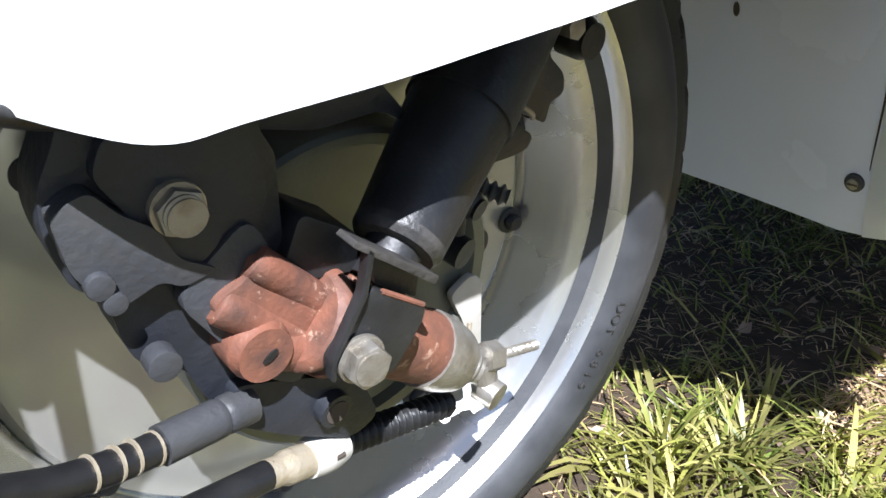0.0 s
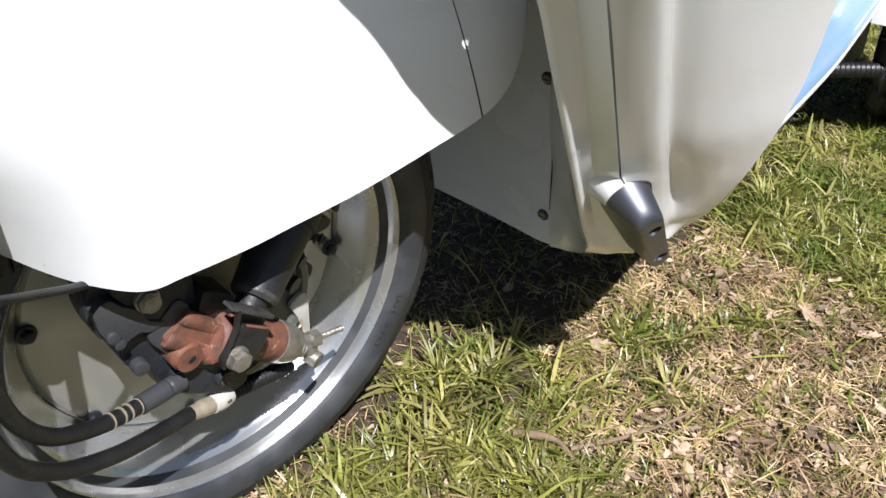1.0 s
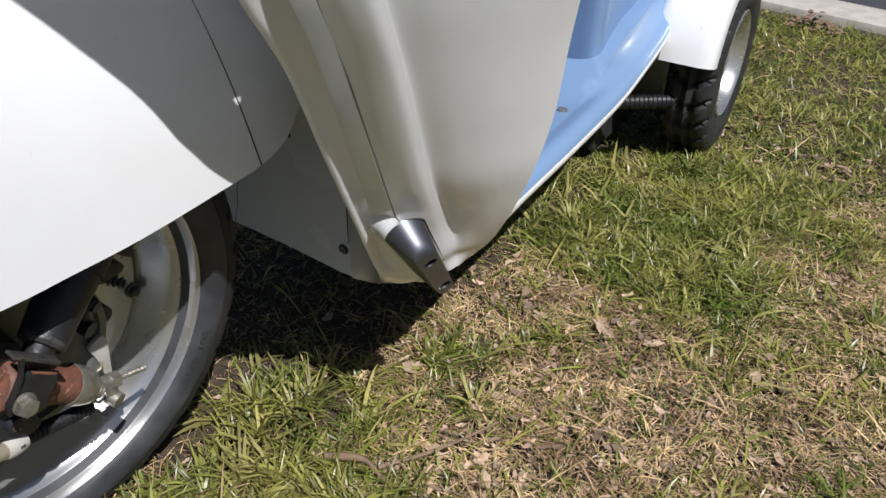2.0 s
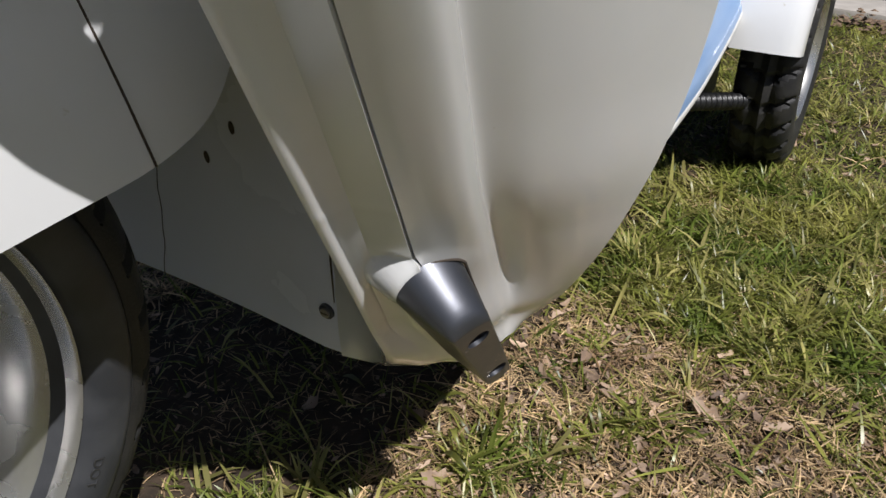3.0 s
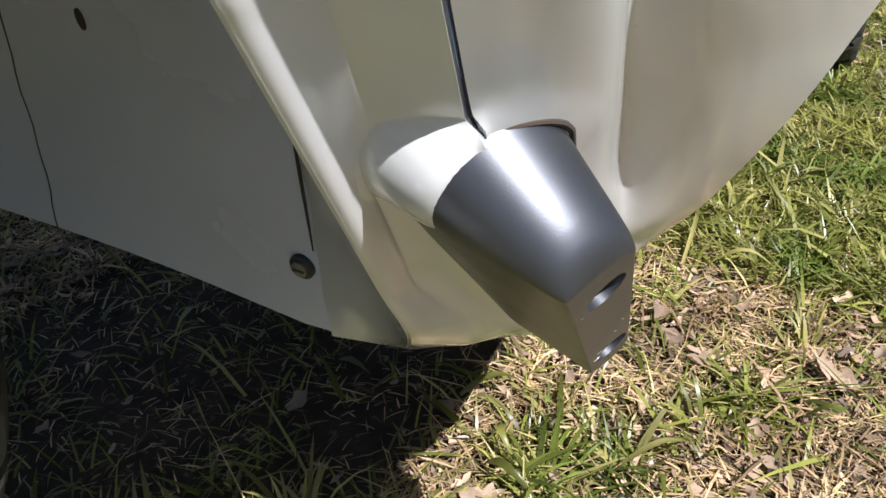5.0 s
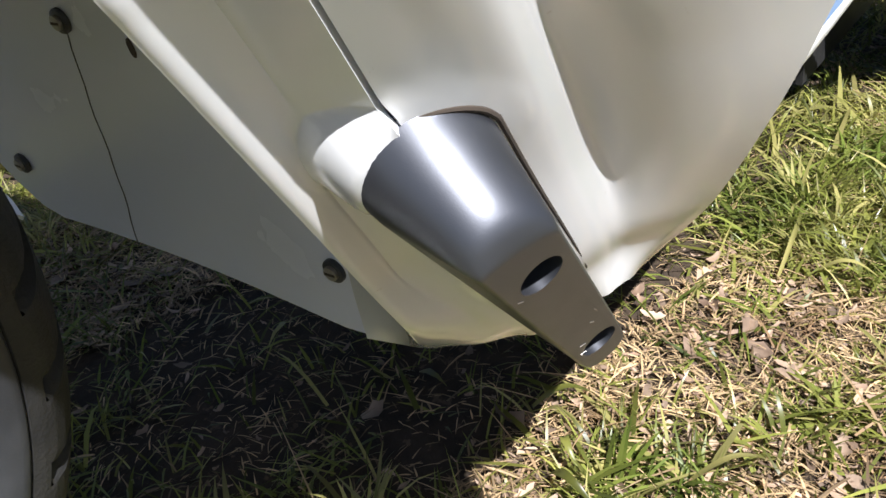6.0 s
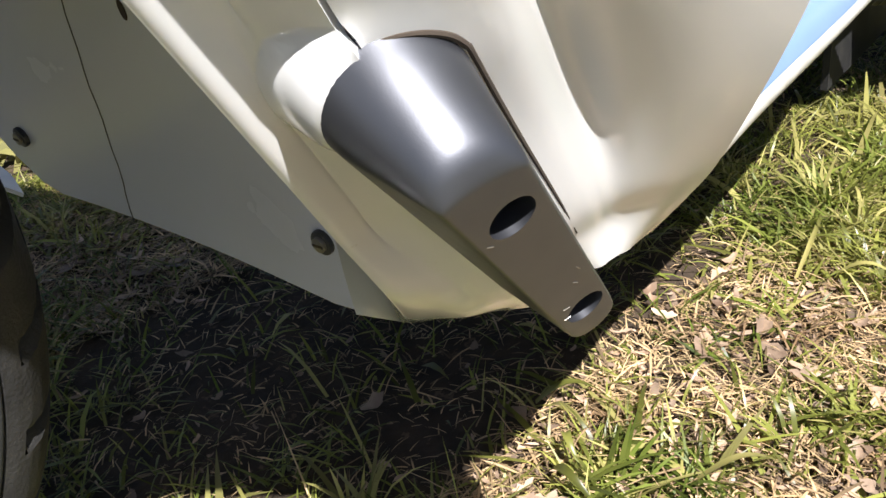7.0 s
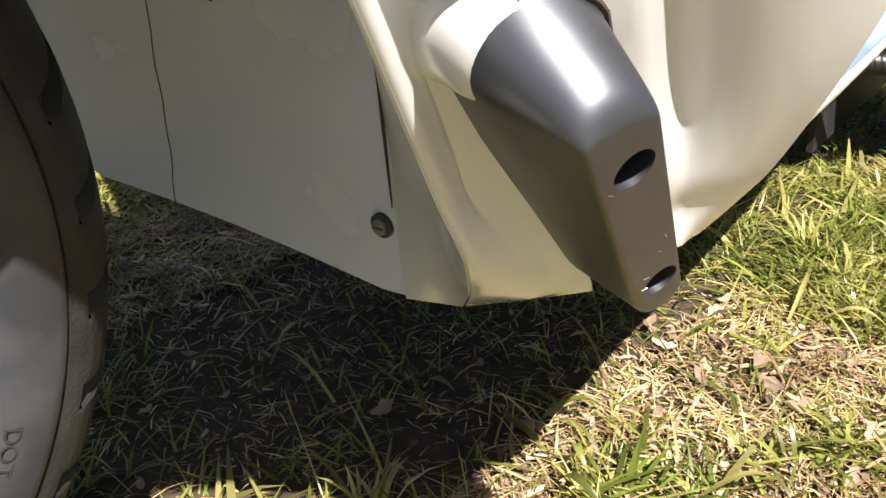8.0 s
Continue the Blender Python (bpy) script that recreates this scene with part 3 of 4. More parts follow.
inner_rows = []
for h in (0.222, 0.26, 0.32, 0.4, 0.5, 0.62, 0.74, 0.86):
    inner_rows.append([(0.372 + 0.06 * (0.4 - h), -0.13 - 0.18 * (h - 0.22), h), (0.352 - 0.05 * (h - 0.3), -0.02, h), (0.35 - 0.05 * (h - 0.3), 0.16, h), (0.345 + 0.05 * (0.4 - h), 0.27 + 0.18 * (h - 0.22), h)])
grid_surface("leg_shield_inside", inner_rows, BLUE, scooter, "pale blue painted inside of the leg shield", 3, 3, 0.002)
seat_base = part("seat_base", prism(rounded([(0.905, -0.005), (1.04, 0.035), (1.75, 0.12), (1.75, 0.42), (0.905, 0.34)], 0.03), 0.55, 0.015, 0.21), BLUE, scooter, "pale blue painted body under the seat")

# ---- the scooter: front wheel ----
WHEEL = Matrix.Translation((0.001, 0, 0.2117)) @ Matrix(((1, 0, 0), (0, -0.0696, -0.9976), (0, 0.9976, -0.0696))).to_4x4()


def tread(r, h, a):
    """Slanting slots over the shoulders and short ones in the crown."""
    w = (h + 0.045) / 0.05
    s = (a * 17 / math.pi) % 1.0
    g = 0.0065 if s < 0.17 and 0.25 < abs(w) < 0.93 else 0.0
    s2 = (a * 17 / math.pi + 0.5) % 1.0
    return r - max(g, 0.005 if s2 < 0.15 and abs(w) < 0.5 else 0)


side = [(0.158, -0.014), (0.166, -0.006), (0.1715, 0.001), (0.1745, 0.0035), (0.180, 0.0055), (0.187, 0.0062), (0.193, 0.0058), (0.1962, 0.0048), (0.1972, 0.0036), (0.1974, 0.0010)]
shoulder = [(0.1968, 0.0012), (0.1985, 0.0028), (0.2030, 0.0025), (0.2085, 0.0008), (0.2138, -0.0030), (0.2182, -0.0085), (0.2218, -0.0150), (0.2248, -0.0230), (0.2270, -0.0310), (0.2280, -0.038), (0.2283, -0.045)]
shoulder = [tuple(np.add(np.multiply(p, 1 - k / 4), np.multiply(q, k / 4))) for p, q in zip(shoulder, shoulder[1:]) for k in range(4)] + shoulder[-1:]
profile = side + [(0.190, -0.010), (0.190, -0.080)] + [(r, -0.09 - h) for r, h in side[::-1]]
front_wheel = lathe("front_wheel", [(0.1600, -0.024), (0.1690, -0.008), (0.1695, -0.0015), (0.1683, 0.0008), (0.1668, -0.0008), (0.1648, -0.0060), (0.1622, -0.0115), (0.1600, -0.0150),
                                    (0.1582, -0.0172), (0.1562, -0.0190), (0.1535, -0.0225), (0.1500, -0.0285), (0.1465, -0.0350), (0.1430, -0.0410), (0.1400, -0.0455), (0.1385, -0.0480), (0.1375, -0.0520), (0.1390, -0.060), (0.158, -0.080)],
                    ALLOY, scooter, "polished alloy wheel rim", 160, False, 28)
front_wheel.matrix_world = WHEEL
lathe("tyre", profile, RUBBER, front_wheel, "black scooter tyre with dusty sidewall", 200, False, 50)
band = lathe("tread_band", shoulder + [(r, -0.09 - h) for r, h in shoulder[-2::-1]], DUSTY, front_wheel, "worn dusty tread with slanting slots", 476, False, 40, tread)
for v in band.data.vertices:  # lean the slots
    v.co = Matrix.Rotation(-abs((v.co.z + 0.045) / 0.05) * 0.16, 3, "Z") @ v.co
lathe("wheel_disc", [(0.1372, -0.0545), (0.1330, -0.0500), (0.1280, -0.0485), (0.105, -0.047), (0.080, -0.043), (0.060, -0.040), (0.052, -0.036), (0.0, -0.036)], DISC, front_wheel,
      "polished alloy wheel disc", 120, False, 28)

# ---- the scooter: brake and suspension inside the front wheel ----
def at_wheel(ob):
    ob.matrix_world = WHEEL
    return ob


def plate(name, outline, w0, w1, mat, parent, label="", bevel=0.002, r=0.004):
    return part(name, prism(rounded(outline, r), w1 - w0, bevel, w0), mat, parent, label)


def rod(name, a, b, r, mat, parent, label="", sides=20, n=2):
    a, b = Vector(a), Vector(b)
    return tube(name, [a.lerp(b, k / n) for k in range(n + 1)], r, mat, parent, label, sides, 35)


def bolt(name, u, v, w, r, h, mat, parent, label="", turn=0.0, washer=1.25):
    bm = prism([(x, y) for x, y in hexagon(r)], h, 0.0009)
    dome = disc_bm(r * 0.78, 0.0012, 0.0005, 24, h - 0.0004)
    me = bpy.data.meshes.new("tmp")
    dome.to_mesh(me)
    dome.free()
    bm.from_mesh(me)
    if washer:
        ring = disc_bm(r * washer, 0.0022, 0.0006, 28, -0.0020)
        ring.to_mesh(me)
        ring.free()
        bm.from_mesh(me)
    bpy.data.meshes.remove(me)
    ob = part(name, bm, mat, parent, label, 30)
    ob.matrix_local = Matrix.Translation((u, v, w)) @ Matrix.Rotation(turn, 4, "Z")
    return ob


# black swing arm and its rough casting
arm = at_wheel(plate("swing_arm", [(-0.1060, 0.1060), (-0.1135, 0.0916), (-0.1150, 0.0819), (-0.1140, 0.0729), (-0.1105, 0.0600), (-0.1040, 0.0545), (-0.1012, 0.0482), (-0.0998, 0.0370), (-0.0968, 0.0285), (-0.0915, 0.0228),
                                   (-0.0825, 0.0193), (-0.0790, 0.0093), (-0.0735, -0.0025), (-0.048, -0.022), (-0.020, -0.026), (-0.012, -0.010), (-0.034, 0.040), (-0.0438, 0.0499), (-0.0440, 0.0678),
                                   (-0.0440, 0.0860), (-0.0490, 0.0957), (-0.0450, 0.1100), (-0.0430, 0.1900), (-0.0980, 0.1900), (-0.1000, 0.1250)], 0.012, 0.034, BLACK, scooter, "black enamelled swing arm", 0.003, 0.003))
plate("upper_link", [(-0.0480, 0.0950), (-0.0433, 0.0885), (-0.0208, 0.0830), (0.0050, 0.0850), (0.0230, 0.0740), (0.0050, 0.0960), (-0.0100, 0.1300), (-0.0480, 0.1300)], 0.0040, 0.0180, BLACK, arm, "", 0.003, 0.004)
plate("casting", [(-0.1140, 0.0862), (-0.1096, 0.0897), (-0.1027, 0.0918), (-0.0960, 0.0830), (-0.0866, 0.0760), (-0.0812, 0.0640), (-0.0696, 0.0572), (-0.0812, 0.0545), (-0.0878, 0.0587), (-0.1000, 0.0540), (-0.1060, 0.0600), (-0.1115, 0.0690)],
      0.030, 0.0430, CAST, arm, "rough black casting", 0.003, 0.003)
plate("arm_step", [(-0.1010, 0.0940), (-0.0960, 0.1050), (-0.0560, 0.1050), (-0.0500, 0.0760), (-0.0580, 0.0600), (-0.0700, 0.0560), (-0.0810, 0.0620), (-0.0930, 0.0800)], 0.032, 0.0400, BLACK, arm, "", 0.002, 0.004)
for u, v, r in ((-0.1051, 0.0640, 0.0042), (-0.1020, 0.0575, 0.0036), (-0.0915, 0.0310, 0.0055)):
    knob = part("boss", disc_bm(r, 0.008, 0.0022, 18, 0.038), CAST, arm)
    knob.matrix_local = Matrix.Translation((u, v, 0))
plate("arm_web", [(-0.085, 0.050), (-0.060, 0.010), (-0.044, 0.000), (-0.040, 0.030), (-0.058, 0.072)], 0.030, 0.042, CAST, arm, "rough black web", 0.003, 0.008)
rod("pivot_collar", (-0.0770, 0.0700, 0.030), (-0.0770, 0.0700, 0.0410), 0.0100, BLACK, arm)
rod("bolt_sleeve", (-0.0795, 0.0800, 0.036), (-0.0795, 0.0800, 0.0430), 0.0085, BRASS, arm, "tan stained sleeve")
bolt("pivot_bolt", -0.0793, 0.0797, 0.0425, 0.0082, 0.0040, ZINC, arm, "plated bolt with a worn face", 0.4, 0)
rod("bolt_face", (-0.0788, 0.0790, 0.0450), (-0.0788, 0.0790, 0.0480), 0.0060, ZINC, arm, "worn round bolt face", 28)

# red oxide brake lever casting
red = at_wheel(plate("brake_arm", [(-0.0745, 0.0462), (-0.0700, 0.0496), (-0.0632, 0.0518), (-0.0595, 0.0592), (-0.0535, 0.0560), (-0.0405, 0.0400), (-0.0260, 0.0330), (-0.0250, 0.0080), (-0.0380, 0.0020),
                                   (-0.0500, 0.0120), (-0.0600, 0.0200), (-0.0690, 0.0330), (-0.0665, 0.0375), (-0.0735, 0.0415)], 0.024, 0.0462, RUST, scooter, "red oxide painted brake arm casting", 0.003, 0.0035))
for a, b, r in (((-0.0722, 0.0452, 0.0420), (-0.0410, 0.0180, 0.0400), 0.0068), ((-0.0590, 0.0565, 0.0420), (-0.0345, 0.0300, 0.0400), 0.0062)):
    tube("rib", spline([a, Vector(a).lerp(Vector(b), 0.12) + Vector((0, 0, 0.0012)), Vector(a).lerp(Vector(b), 0.5) + Vector((0, 0, 0.0004)), b], 5), lambda t, r=r: r * (0.82 + 0.18 * min(1, 9 * t)), RUST, red, "", 22)
ear = rod("ear", (-0.0622, 0.0262, 0.030), (-0.0612, 0.0258, 0.0515), lambda t: 0.0112 if t < 0.9 else 0.0098, RUST, red, "", 28, 10)
rod("ear_neck", (-0.0590, 0.0240, 0.040), (-0.0400, 0.0150, 0.040), 0.0098, RUST, red)
slot = part("ear_hole", disc_bm(0.0026, 0.0008, 0.0, 18, 0.0513), HOSE, red, "dark hole in the ear")
slot.matrix_local = Matrix.Translation((-0.0600, 0.0252, 0.0)) @ Matrix.Rotation(0.6, 4, "Z") @ Matrix.Diagonal((1.25, 0.5, 1, 1))
rod("barrel", (-0.0400, 0.0265, 0.036), (0.0215, -0.0190, 0.030), lambda t: 0.0176 - 0.0022 * t + 0.0010 * (0.42 < t < 0.55), RUST, red, "", 26, 16)
rod("flange", (-0.0425, 0.0285, 0.0400), (-0.0355, 0.0230, 0.0390), lambda t: 0.0196 * math.sqrt(1 - 0.30 * (2 * t - 1) ** 2), RUST, red, "", 30, 10)
rod("flange_ring", (-0.0335, 0.0217, 0.0390), (-0.0280, 0.0176, 0.0385), 0.0192, RUST, red, "", 30)
rod("flange_gap", (-0.0357, 0.0232, 0.0390), (-0.0333, 0.0215, 0.0390), 0.0182, SEAM, red, "dark gap between the flanges", 30)
rod("end_cap", (0.0150, -0.0145, 0.0305), (0.0315, -0.0285, 0.0290), lambda t: 0.0168 * math.sqrt(1 - 0.45 * max(0, t - 0.3) ** 1.5), ZINC, red, "grey plated end cap", 24, 8)
rod("cap_screw", (0.0320, -0.0270, 0.034), (0.0385, -0.0320, 0.0385), lambda t: 0.0078 if t < 0.8 else 0.0064, ZINC, red, "", 18, 6)
rod("lock_nut", (0.0520, -0.0395, 0.0250), (0.0610, -0.0425, 0.0240), 0.0076, ZINC, red, "plated lock nut", 6)
rod("adjuster", (0.0300, -0.0300, 0.027), (0.0560, -0.0410, 0.0245), 0.0052, ZINC, red)
rod("clamp_screw", (0.0530, -0.0560, 0.0230), (0.0560, -0.0585, 0.0330), 0.0070, ZINC, red, "", 18)
rod("clamp_block", (0.0530, -0.0420, 0.0240), (0.0545, -0.0570, 0.0250), 0.0064, ZINC, red, "", 14)
rod("threaded_rod", (0.0600, -0.0425, 0.0240), (0.0900, -0.0510, 0.0195), lambda t: 0.0024 + 0.0004 * math.sin(t * 140), ZINC, red, "threaded steel rod", 12, 60)

# black clevis over the barrel: a T of flat plates
clevis = at_wheel(plate("clevis", [(-0.0285, 0.0455), (-0.0066, 0.0310), (-0.0078, 0.0252), (-0.0199, 0.0086), (-0.0330, 0.0085), (-0.0450, 0.0170), (-0.0455, 0.0240), (-0.0350, 0.0350)],
                        0.0590, 0.0630, PITCH, scooter, "black enamelled clevis bracket", 0.0008, 0.003))
plate("clevis_flange", [(-0.0312, 0.0625), (-0.0290, 0.0610), (-0.0322, 0.0460), (-0.0445, 0.0250), (-0.0450, 0.0180), (-0.0468, 0.0185), (-0.0464, 0.0260), (-0.0342, 0.0472)], 0.0630, 0.0672, PITCH, clevis, "worn black edge", 0.0006, 0.0010)
plate("clevis_bar", [(-0.0372, 0.0652), (-0.0354, 0.0668), (-0.0042, 0.0435), (-0.0058, 0.0410)], 0.0570, 0.0672, SCUFF, clevis, "scuffed black bar", 0.0008, 0.0008)
rod("clevis_edge", (-0.0240, 0.0425, 0.0625), (-0.0075, 0.0312, 0.0625), 0.0011, RUST, clevis, "worn red edge", 8)
plate("clevis_drop", [(-0.0250, 0.0560), (-0.0060, 0.0420), (-0.0075, 0.0320), (-0.0240, 0.0430)], 0.0540, 0.0580, PITCH, clevis, "", 0.0006, 0.001)
plate("clevis_block", [(-0.0500, 0.0420), (-0.0400, 0.0660), (-0.0180, 0.0520), (-0.0200, 0.0380)], 0.0150, 0.0400, PITCH, clevis, "", 0.003, 0.004)
rod("bolt_shank", (-0.0345, 0.0215, 0.0560), (-0.0345, 0.0215, 0.0700), 0.0050, ZINC, clevis)
bolt("clevis_bolt", -0.0345, 0.0215, 0.0660, 0.0082, 0.0062, ZINC, clevis, "plated hexagon bolt", 0.9, 1.1)

# cable ends, bellows and hoses
lower = at_wheel(plate("cable_anchor", [(-0.0700, 0.0100), (-0.0720, -0.0060), (-0.0500, -0.0220), (-0.0250, -0.0360), (-0.0120, -0.0300), (-0.0200, -0.0080), (-0.0440, 0.0020)], 0.020, 0.040, BLACK, scooter, "black cable anchor block", 0.004, 0.006))
rod("anchor_bore", (-0.0350, -0.0140, 0.0300), (-0.0330, -0.0160, 0.0440), 0.0072, BLACK, lower)
rod("anchor_hole", (-0.0331, -0.0159, 0.0425), (-0.0329, -0.0161, 0.0445), 0.0048, SEAM, lower, "", 18)
bellows = rod("bellows", (-0.0250, -0.0440, 0.0310), (0.0360, -0.0600, 0.0210), lambda t: 0.0056 + 0.0011 * math.sin(t * 2 * math.pi * 15), HOSE, scooter, "black ribbed rubber bellows", 18, 150)
at_wheel(bellows)
sleeve = at_wheel(tube("brake_hose", spline([(-0.0680, 0.0000, 0.0400), (-0.0900, 0.0030, 0.0450), (-0.1120, 0.0065, 0.0505), (-0.1360, 0.0165, 0.0580), (-0.1600, 0.0360, 0.0680),
                       (-0.1755, 0.0640, 0.0760), (-0.1820, 0.0950, 0.0800), (-0.1812, 0.1250, 0.0800), (-0.1760, 0.1500, 0.0770), (-0.1660, 0.2000, 0.0650), (-0.150, 0.26, 0.05)], 10), 0.0055, HOSE, scooter, "black rubber brake hose"))
rod("crimp_sleeve", (-0.0640, -0.0005, 0.0390), (-0.0980, 0.0038, 0.0468), lambda t: 0.0069 - 0.0006 * (0.3 < t < 0.36), CAST, sleeve, "scuffed grey crimp sleeve", 20, 24)
for t in (0.0, 0.32, 0.55, 0.9):
    p = Vector((-0.1000, 0.0042, 0.0474)).lerp(Vector((-0.1230, 0.0105, 0.0540)), t)
    d = Vector((-0.0230, 0.0063, 0.0066)).normalized()
    rod("hose_ring", p - d * 0.0004, p + d * 0.0004, 0.0060, BRASS, sleeve, "pale ring on the hose", 18)
second = at_wheel(tube("brake_cable", spline([(-0.0600, -0.0335, 0.0410), (-0.0800, -0.0290, 0.0460), (-0.1010, -0.0230, 0.0520), (-0.1260, -0.0120, 0.0610), (-0.1560, 0.0050, 0.0690),
                       (-0.1790, 0.0300, 0.0760), (-0.1900, 0.0600, 0.0800), (-0.1960, 0.1000, 0.0800), (-0.1960, 0.1500, 0.0720), (-0.1850, 0.2300, 0.0500)], 10), 0.0057, HOSE, scooter, "black rubber cable sheath"))
rod("cable_ferrule", (-0.0420, -0.0390, 0.0370), (-0.0620, -0.0330, 0.0415), lambda t: 0.0068 if t < 0.7 else 0.0058, BRASS, second, "tan brass ferrule", 20, 10)
rod("cable_socket", (-0.0270, -0.0420, 0.0330), (-0.0440, -0.0385, 0.0375), lambda t: 0.0075 + 0.0012 * math.sin(t * 3.1), PLASTIC, second, "off-white cable socket", 20, 8)
rod("socket_slot", (-0.0300, -0.0395, 0.0418), (-0.0340, -0.0388, 0.0428), 0.0014, SEAM, second, "dark slot in the socket", 8)
at_wheel(tube("thin_cable", spline([(-0.2100, 0.1800, 0.1050), (-0.1800, 0.1640, 0.0980), (-0.1500, 0.1430, 0.0800), (-0.1200, 0.1210, 0.0580), (-0.0900, 0.1080, 0.0400)], 8), 0.0026, HOSE, scooter, "thin black control cable"))
fork = at_wheel(rod("fork_link", (-0.1640, 0.1330, 0.0300), (-0.1560, 0.2300, 0.0200), 0.0090, BLACK, scooter, "black steering link tube"))
rod("link_end", (-0.1660, 0.1220, 0.0310), (-0.1620, 0.1500, 0.0290), 0.0105, CAST, fork)
rod("second_link", (-0.1490, 0.1200, 0.0180), (-0.1440, 0.2200, 0.0100), 0.0068, BLACK, fork)

# damper
damper = at_wheel(rod("damper", (-0.0030, 0.0443, 0.0400), (0.0452, 0.0806, 0.0160), lambda t: 0.0174 + 0.0036 * min(1, 1.1 * t), PITCH, scooter, "black damper with a tapered boot", 36, 20))
rod("boot_rim", (-0.0052, 0.0427, 0.0410), (0.0010, 0.0473, 0.0380), lambda t: 0.0176 - 0.0022 * max(0, 0.35 - t) / 0.35, SCUFF, damper, "scuffed boot rim", 36, 10)
rod("damper_eye", (-0.0140, 0.0330, 0.0440), (-0.0030, 0.0443, 0.0400), 0.0110, PITCH, damper)
rod("damper_tube", (0.0400, 0.0767, 0.0186), (0.1000, 0.1220, -0.0100), 0.0222, PITCH, damper, "", 36)
plate("damper_bracket", [(0.0440, 0.0950), (0.0600, 0.0810), (0.0877, 0.0640), (0.0945, 0.0575), (0.0968, 0.0680), (0.1045, 0.0700), (0.1040, 0.0790), (0.0935, 0.0890), (0.0985, 0.0965), (0.1000, 0.1200), (0.0500, 0.1200)],
      -0.006, 0.010, PITCH, damper, "black pressed bracket", 0.003, 0.004)
plate("bracket_foot", [(0.0600, 0.0700), (0.0820, 0.0590), (0.0880, 0.0545), (0.0855, 0.0488), (0.0778, 0.0474), (0.0653, 0.0469), (0.0500, 0.0400), (0.0430, 0.0600)], -0.004, 0.0100, PITCH, damper, "", 0.003, 0.004)
rod("rubber_cap", (0.1150, 0.0925, -0.0020), (0.1165, 0.0915, 0.0130), lambda t: 0.0096 if t < 0.7 else 0.0080, HOSE, damper, "", 22, 6)
rod("cap_nut", (0.1050, 0.0990, 0.0060), (0.1052, 0.0988, 0.0140), 0.0052, ZINC, damper, "small plated nut", 6)
rod("rubber_cap", (0.0560, 0.0300, 0.0040), (0.0585, 0.0275, 0.0120), lambda t: 0.0066 if t < 0.7 else 0.0052, HOSE, damper, "", 20, 5)
rod("rubber_cap", (0.0485, 0.0105, 0.0040), (0.0510, 0.0085, 0.0120), 0.0074, HOSE, damper, "", 20)
rod("cap_stem", (0.0500, 0.0130, 0.0060), (0.0530, 0.0420, 0.0040), 0.0040, PITCH, damper)
tube("clip_wire", spline([(0.0440, 0.0935, 0.0115), (0.0600, 0.0826, 0.0118), (0.0760, 0.0722, 0.0118), (0.0850, 0.0655, 0.0115), (0.0862, 0.0625, 0.0110)], 5), 0.0011, ZINC, damper, "thin bright clip wire", 8)
tab = at_wheel(plate("lever_tab", [(0.0510, -0.0182), (0.0600, -0.0125), (0.0649, -0.0112), (0.0694, -0.0156), (0.0706, -0.0575), (0.0641, -0.0548), (0.0590, -0.0350)], -0.002, 0.002, PLASTIC, scooter, "off-white lever tab", 0.001, 0.004))
tube("tab_hook", spline([(0.0470, -0.0330, 0.0060), (0.0510, -0.0390, 0.0080), (0.0570, -0.0380, 0.0080), (0.0590, -0.0330, 0.0070)], 5), 0.0013, BRASS, tab, "", 8)

# bolts of the wheel disc
for ang in (148, 172, -10, 14, 60, 100, 220, 262, 300):
    a = radians(ang)
    bolt("disc_bolt", (0.119 if ang == 148 else 0.131) * math.cos(a), (0.119 if ang == 148 else 0.131) * math.sin(a), -0.0465, 0.0050, 0.0045, BLACK, front_wheel, "dark recessed disc bolt", ang, 1.5)
rod("valve_spring", (0.0975, 0.0090, -0.0420), (0.1100, 0.0040, -0.0280), lambda t: 0.0046 + 0.0012 * math.sin(t * 2 * math.pi * 4), CAST, front_wheel, "", 16, 40)
rod("hub_bolt", (0.0790, -0.0080, -0.0400), (0.0800, -0.0080, -0.0160), 0.0080, BLACK, front_wheel)
lathe("hub_plate", [(0.0, -0.006), (0.060, -0.006), (0.064, -0.005), (0.066, 0.000), (0.0705, 0.001), (0.0725, -0.001), (0.0732, -0.006), (0.0736, -0.040)], HUB, front_wheel, "dull olive-grey alloy hub", 96)

# moulded writing on the sidewall
for k, ch in enumerate("DOT 6815"):
    if ch == " ":
        continue
    cu = bpy.data.curves.new("character", "FONT")
    cu.body, cu.size, cu.extrude, cu.align_x, cu.align_y = ch, 0.0092, 0.0004, "CENTER", "CENTER"
    tmp = bpy.data.objects.new("tmp", cu)
    me = bpy.data.meshes.new_from_object(tmp)
    bpy.data.objects.remove(tmp)
    me.materials.append(SIDEWALL_TEXT)
    ch_ob = new("moulded_character", me)
    ch_ob.parent = front_wheel
    a = radians(-21.5 - 2.25 * k)
    ch_ob.matrix_local = Matrix.Translation((0.1795 * math.cos(a), 0.1795 * math.sin(a), 0.0058)) @ Matrix.Rotation(a - math.pi / 2, 4, "Z")

# ---- the scooter: rear wheel and mudguard ----
REAR = Matrix.Translation((1.315, -0.035, 0.168)) @ Matrix.Rotation(radians(8.5), 4, "Z") @ Matrix(((1, 0, 0), (0, 0, -1), (0, 1, 0))).to_4x4()


def knobs(r, h, a):
    if r < 0.160:
        return r
    w = h / 0.042
    s = (a * 12 / math.pi + 0.55 * abs(w)) % 1.0
    return r - (0.009 if s < 0.22 and abs(w) > 0.18 else 0) - (0.007 if abs(abs(w) - 0.25) < 0.06 else 0)


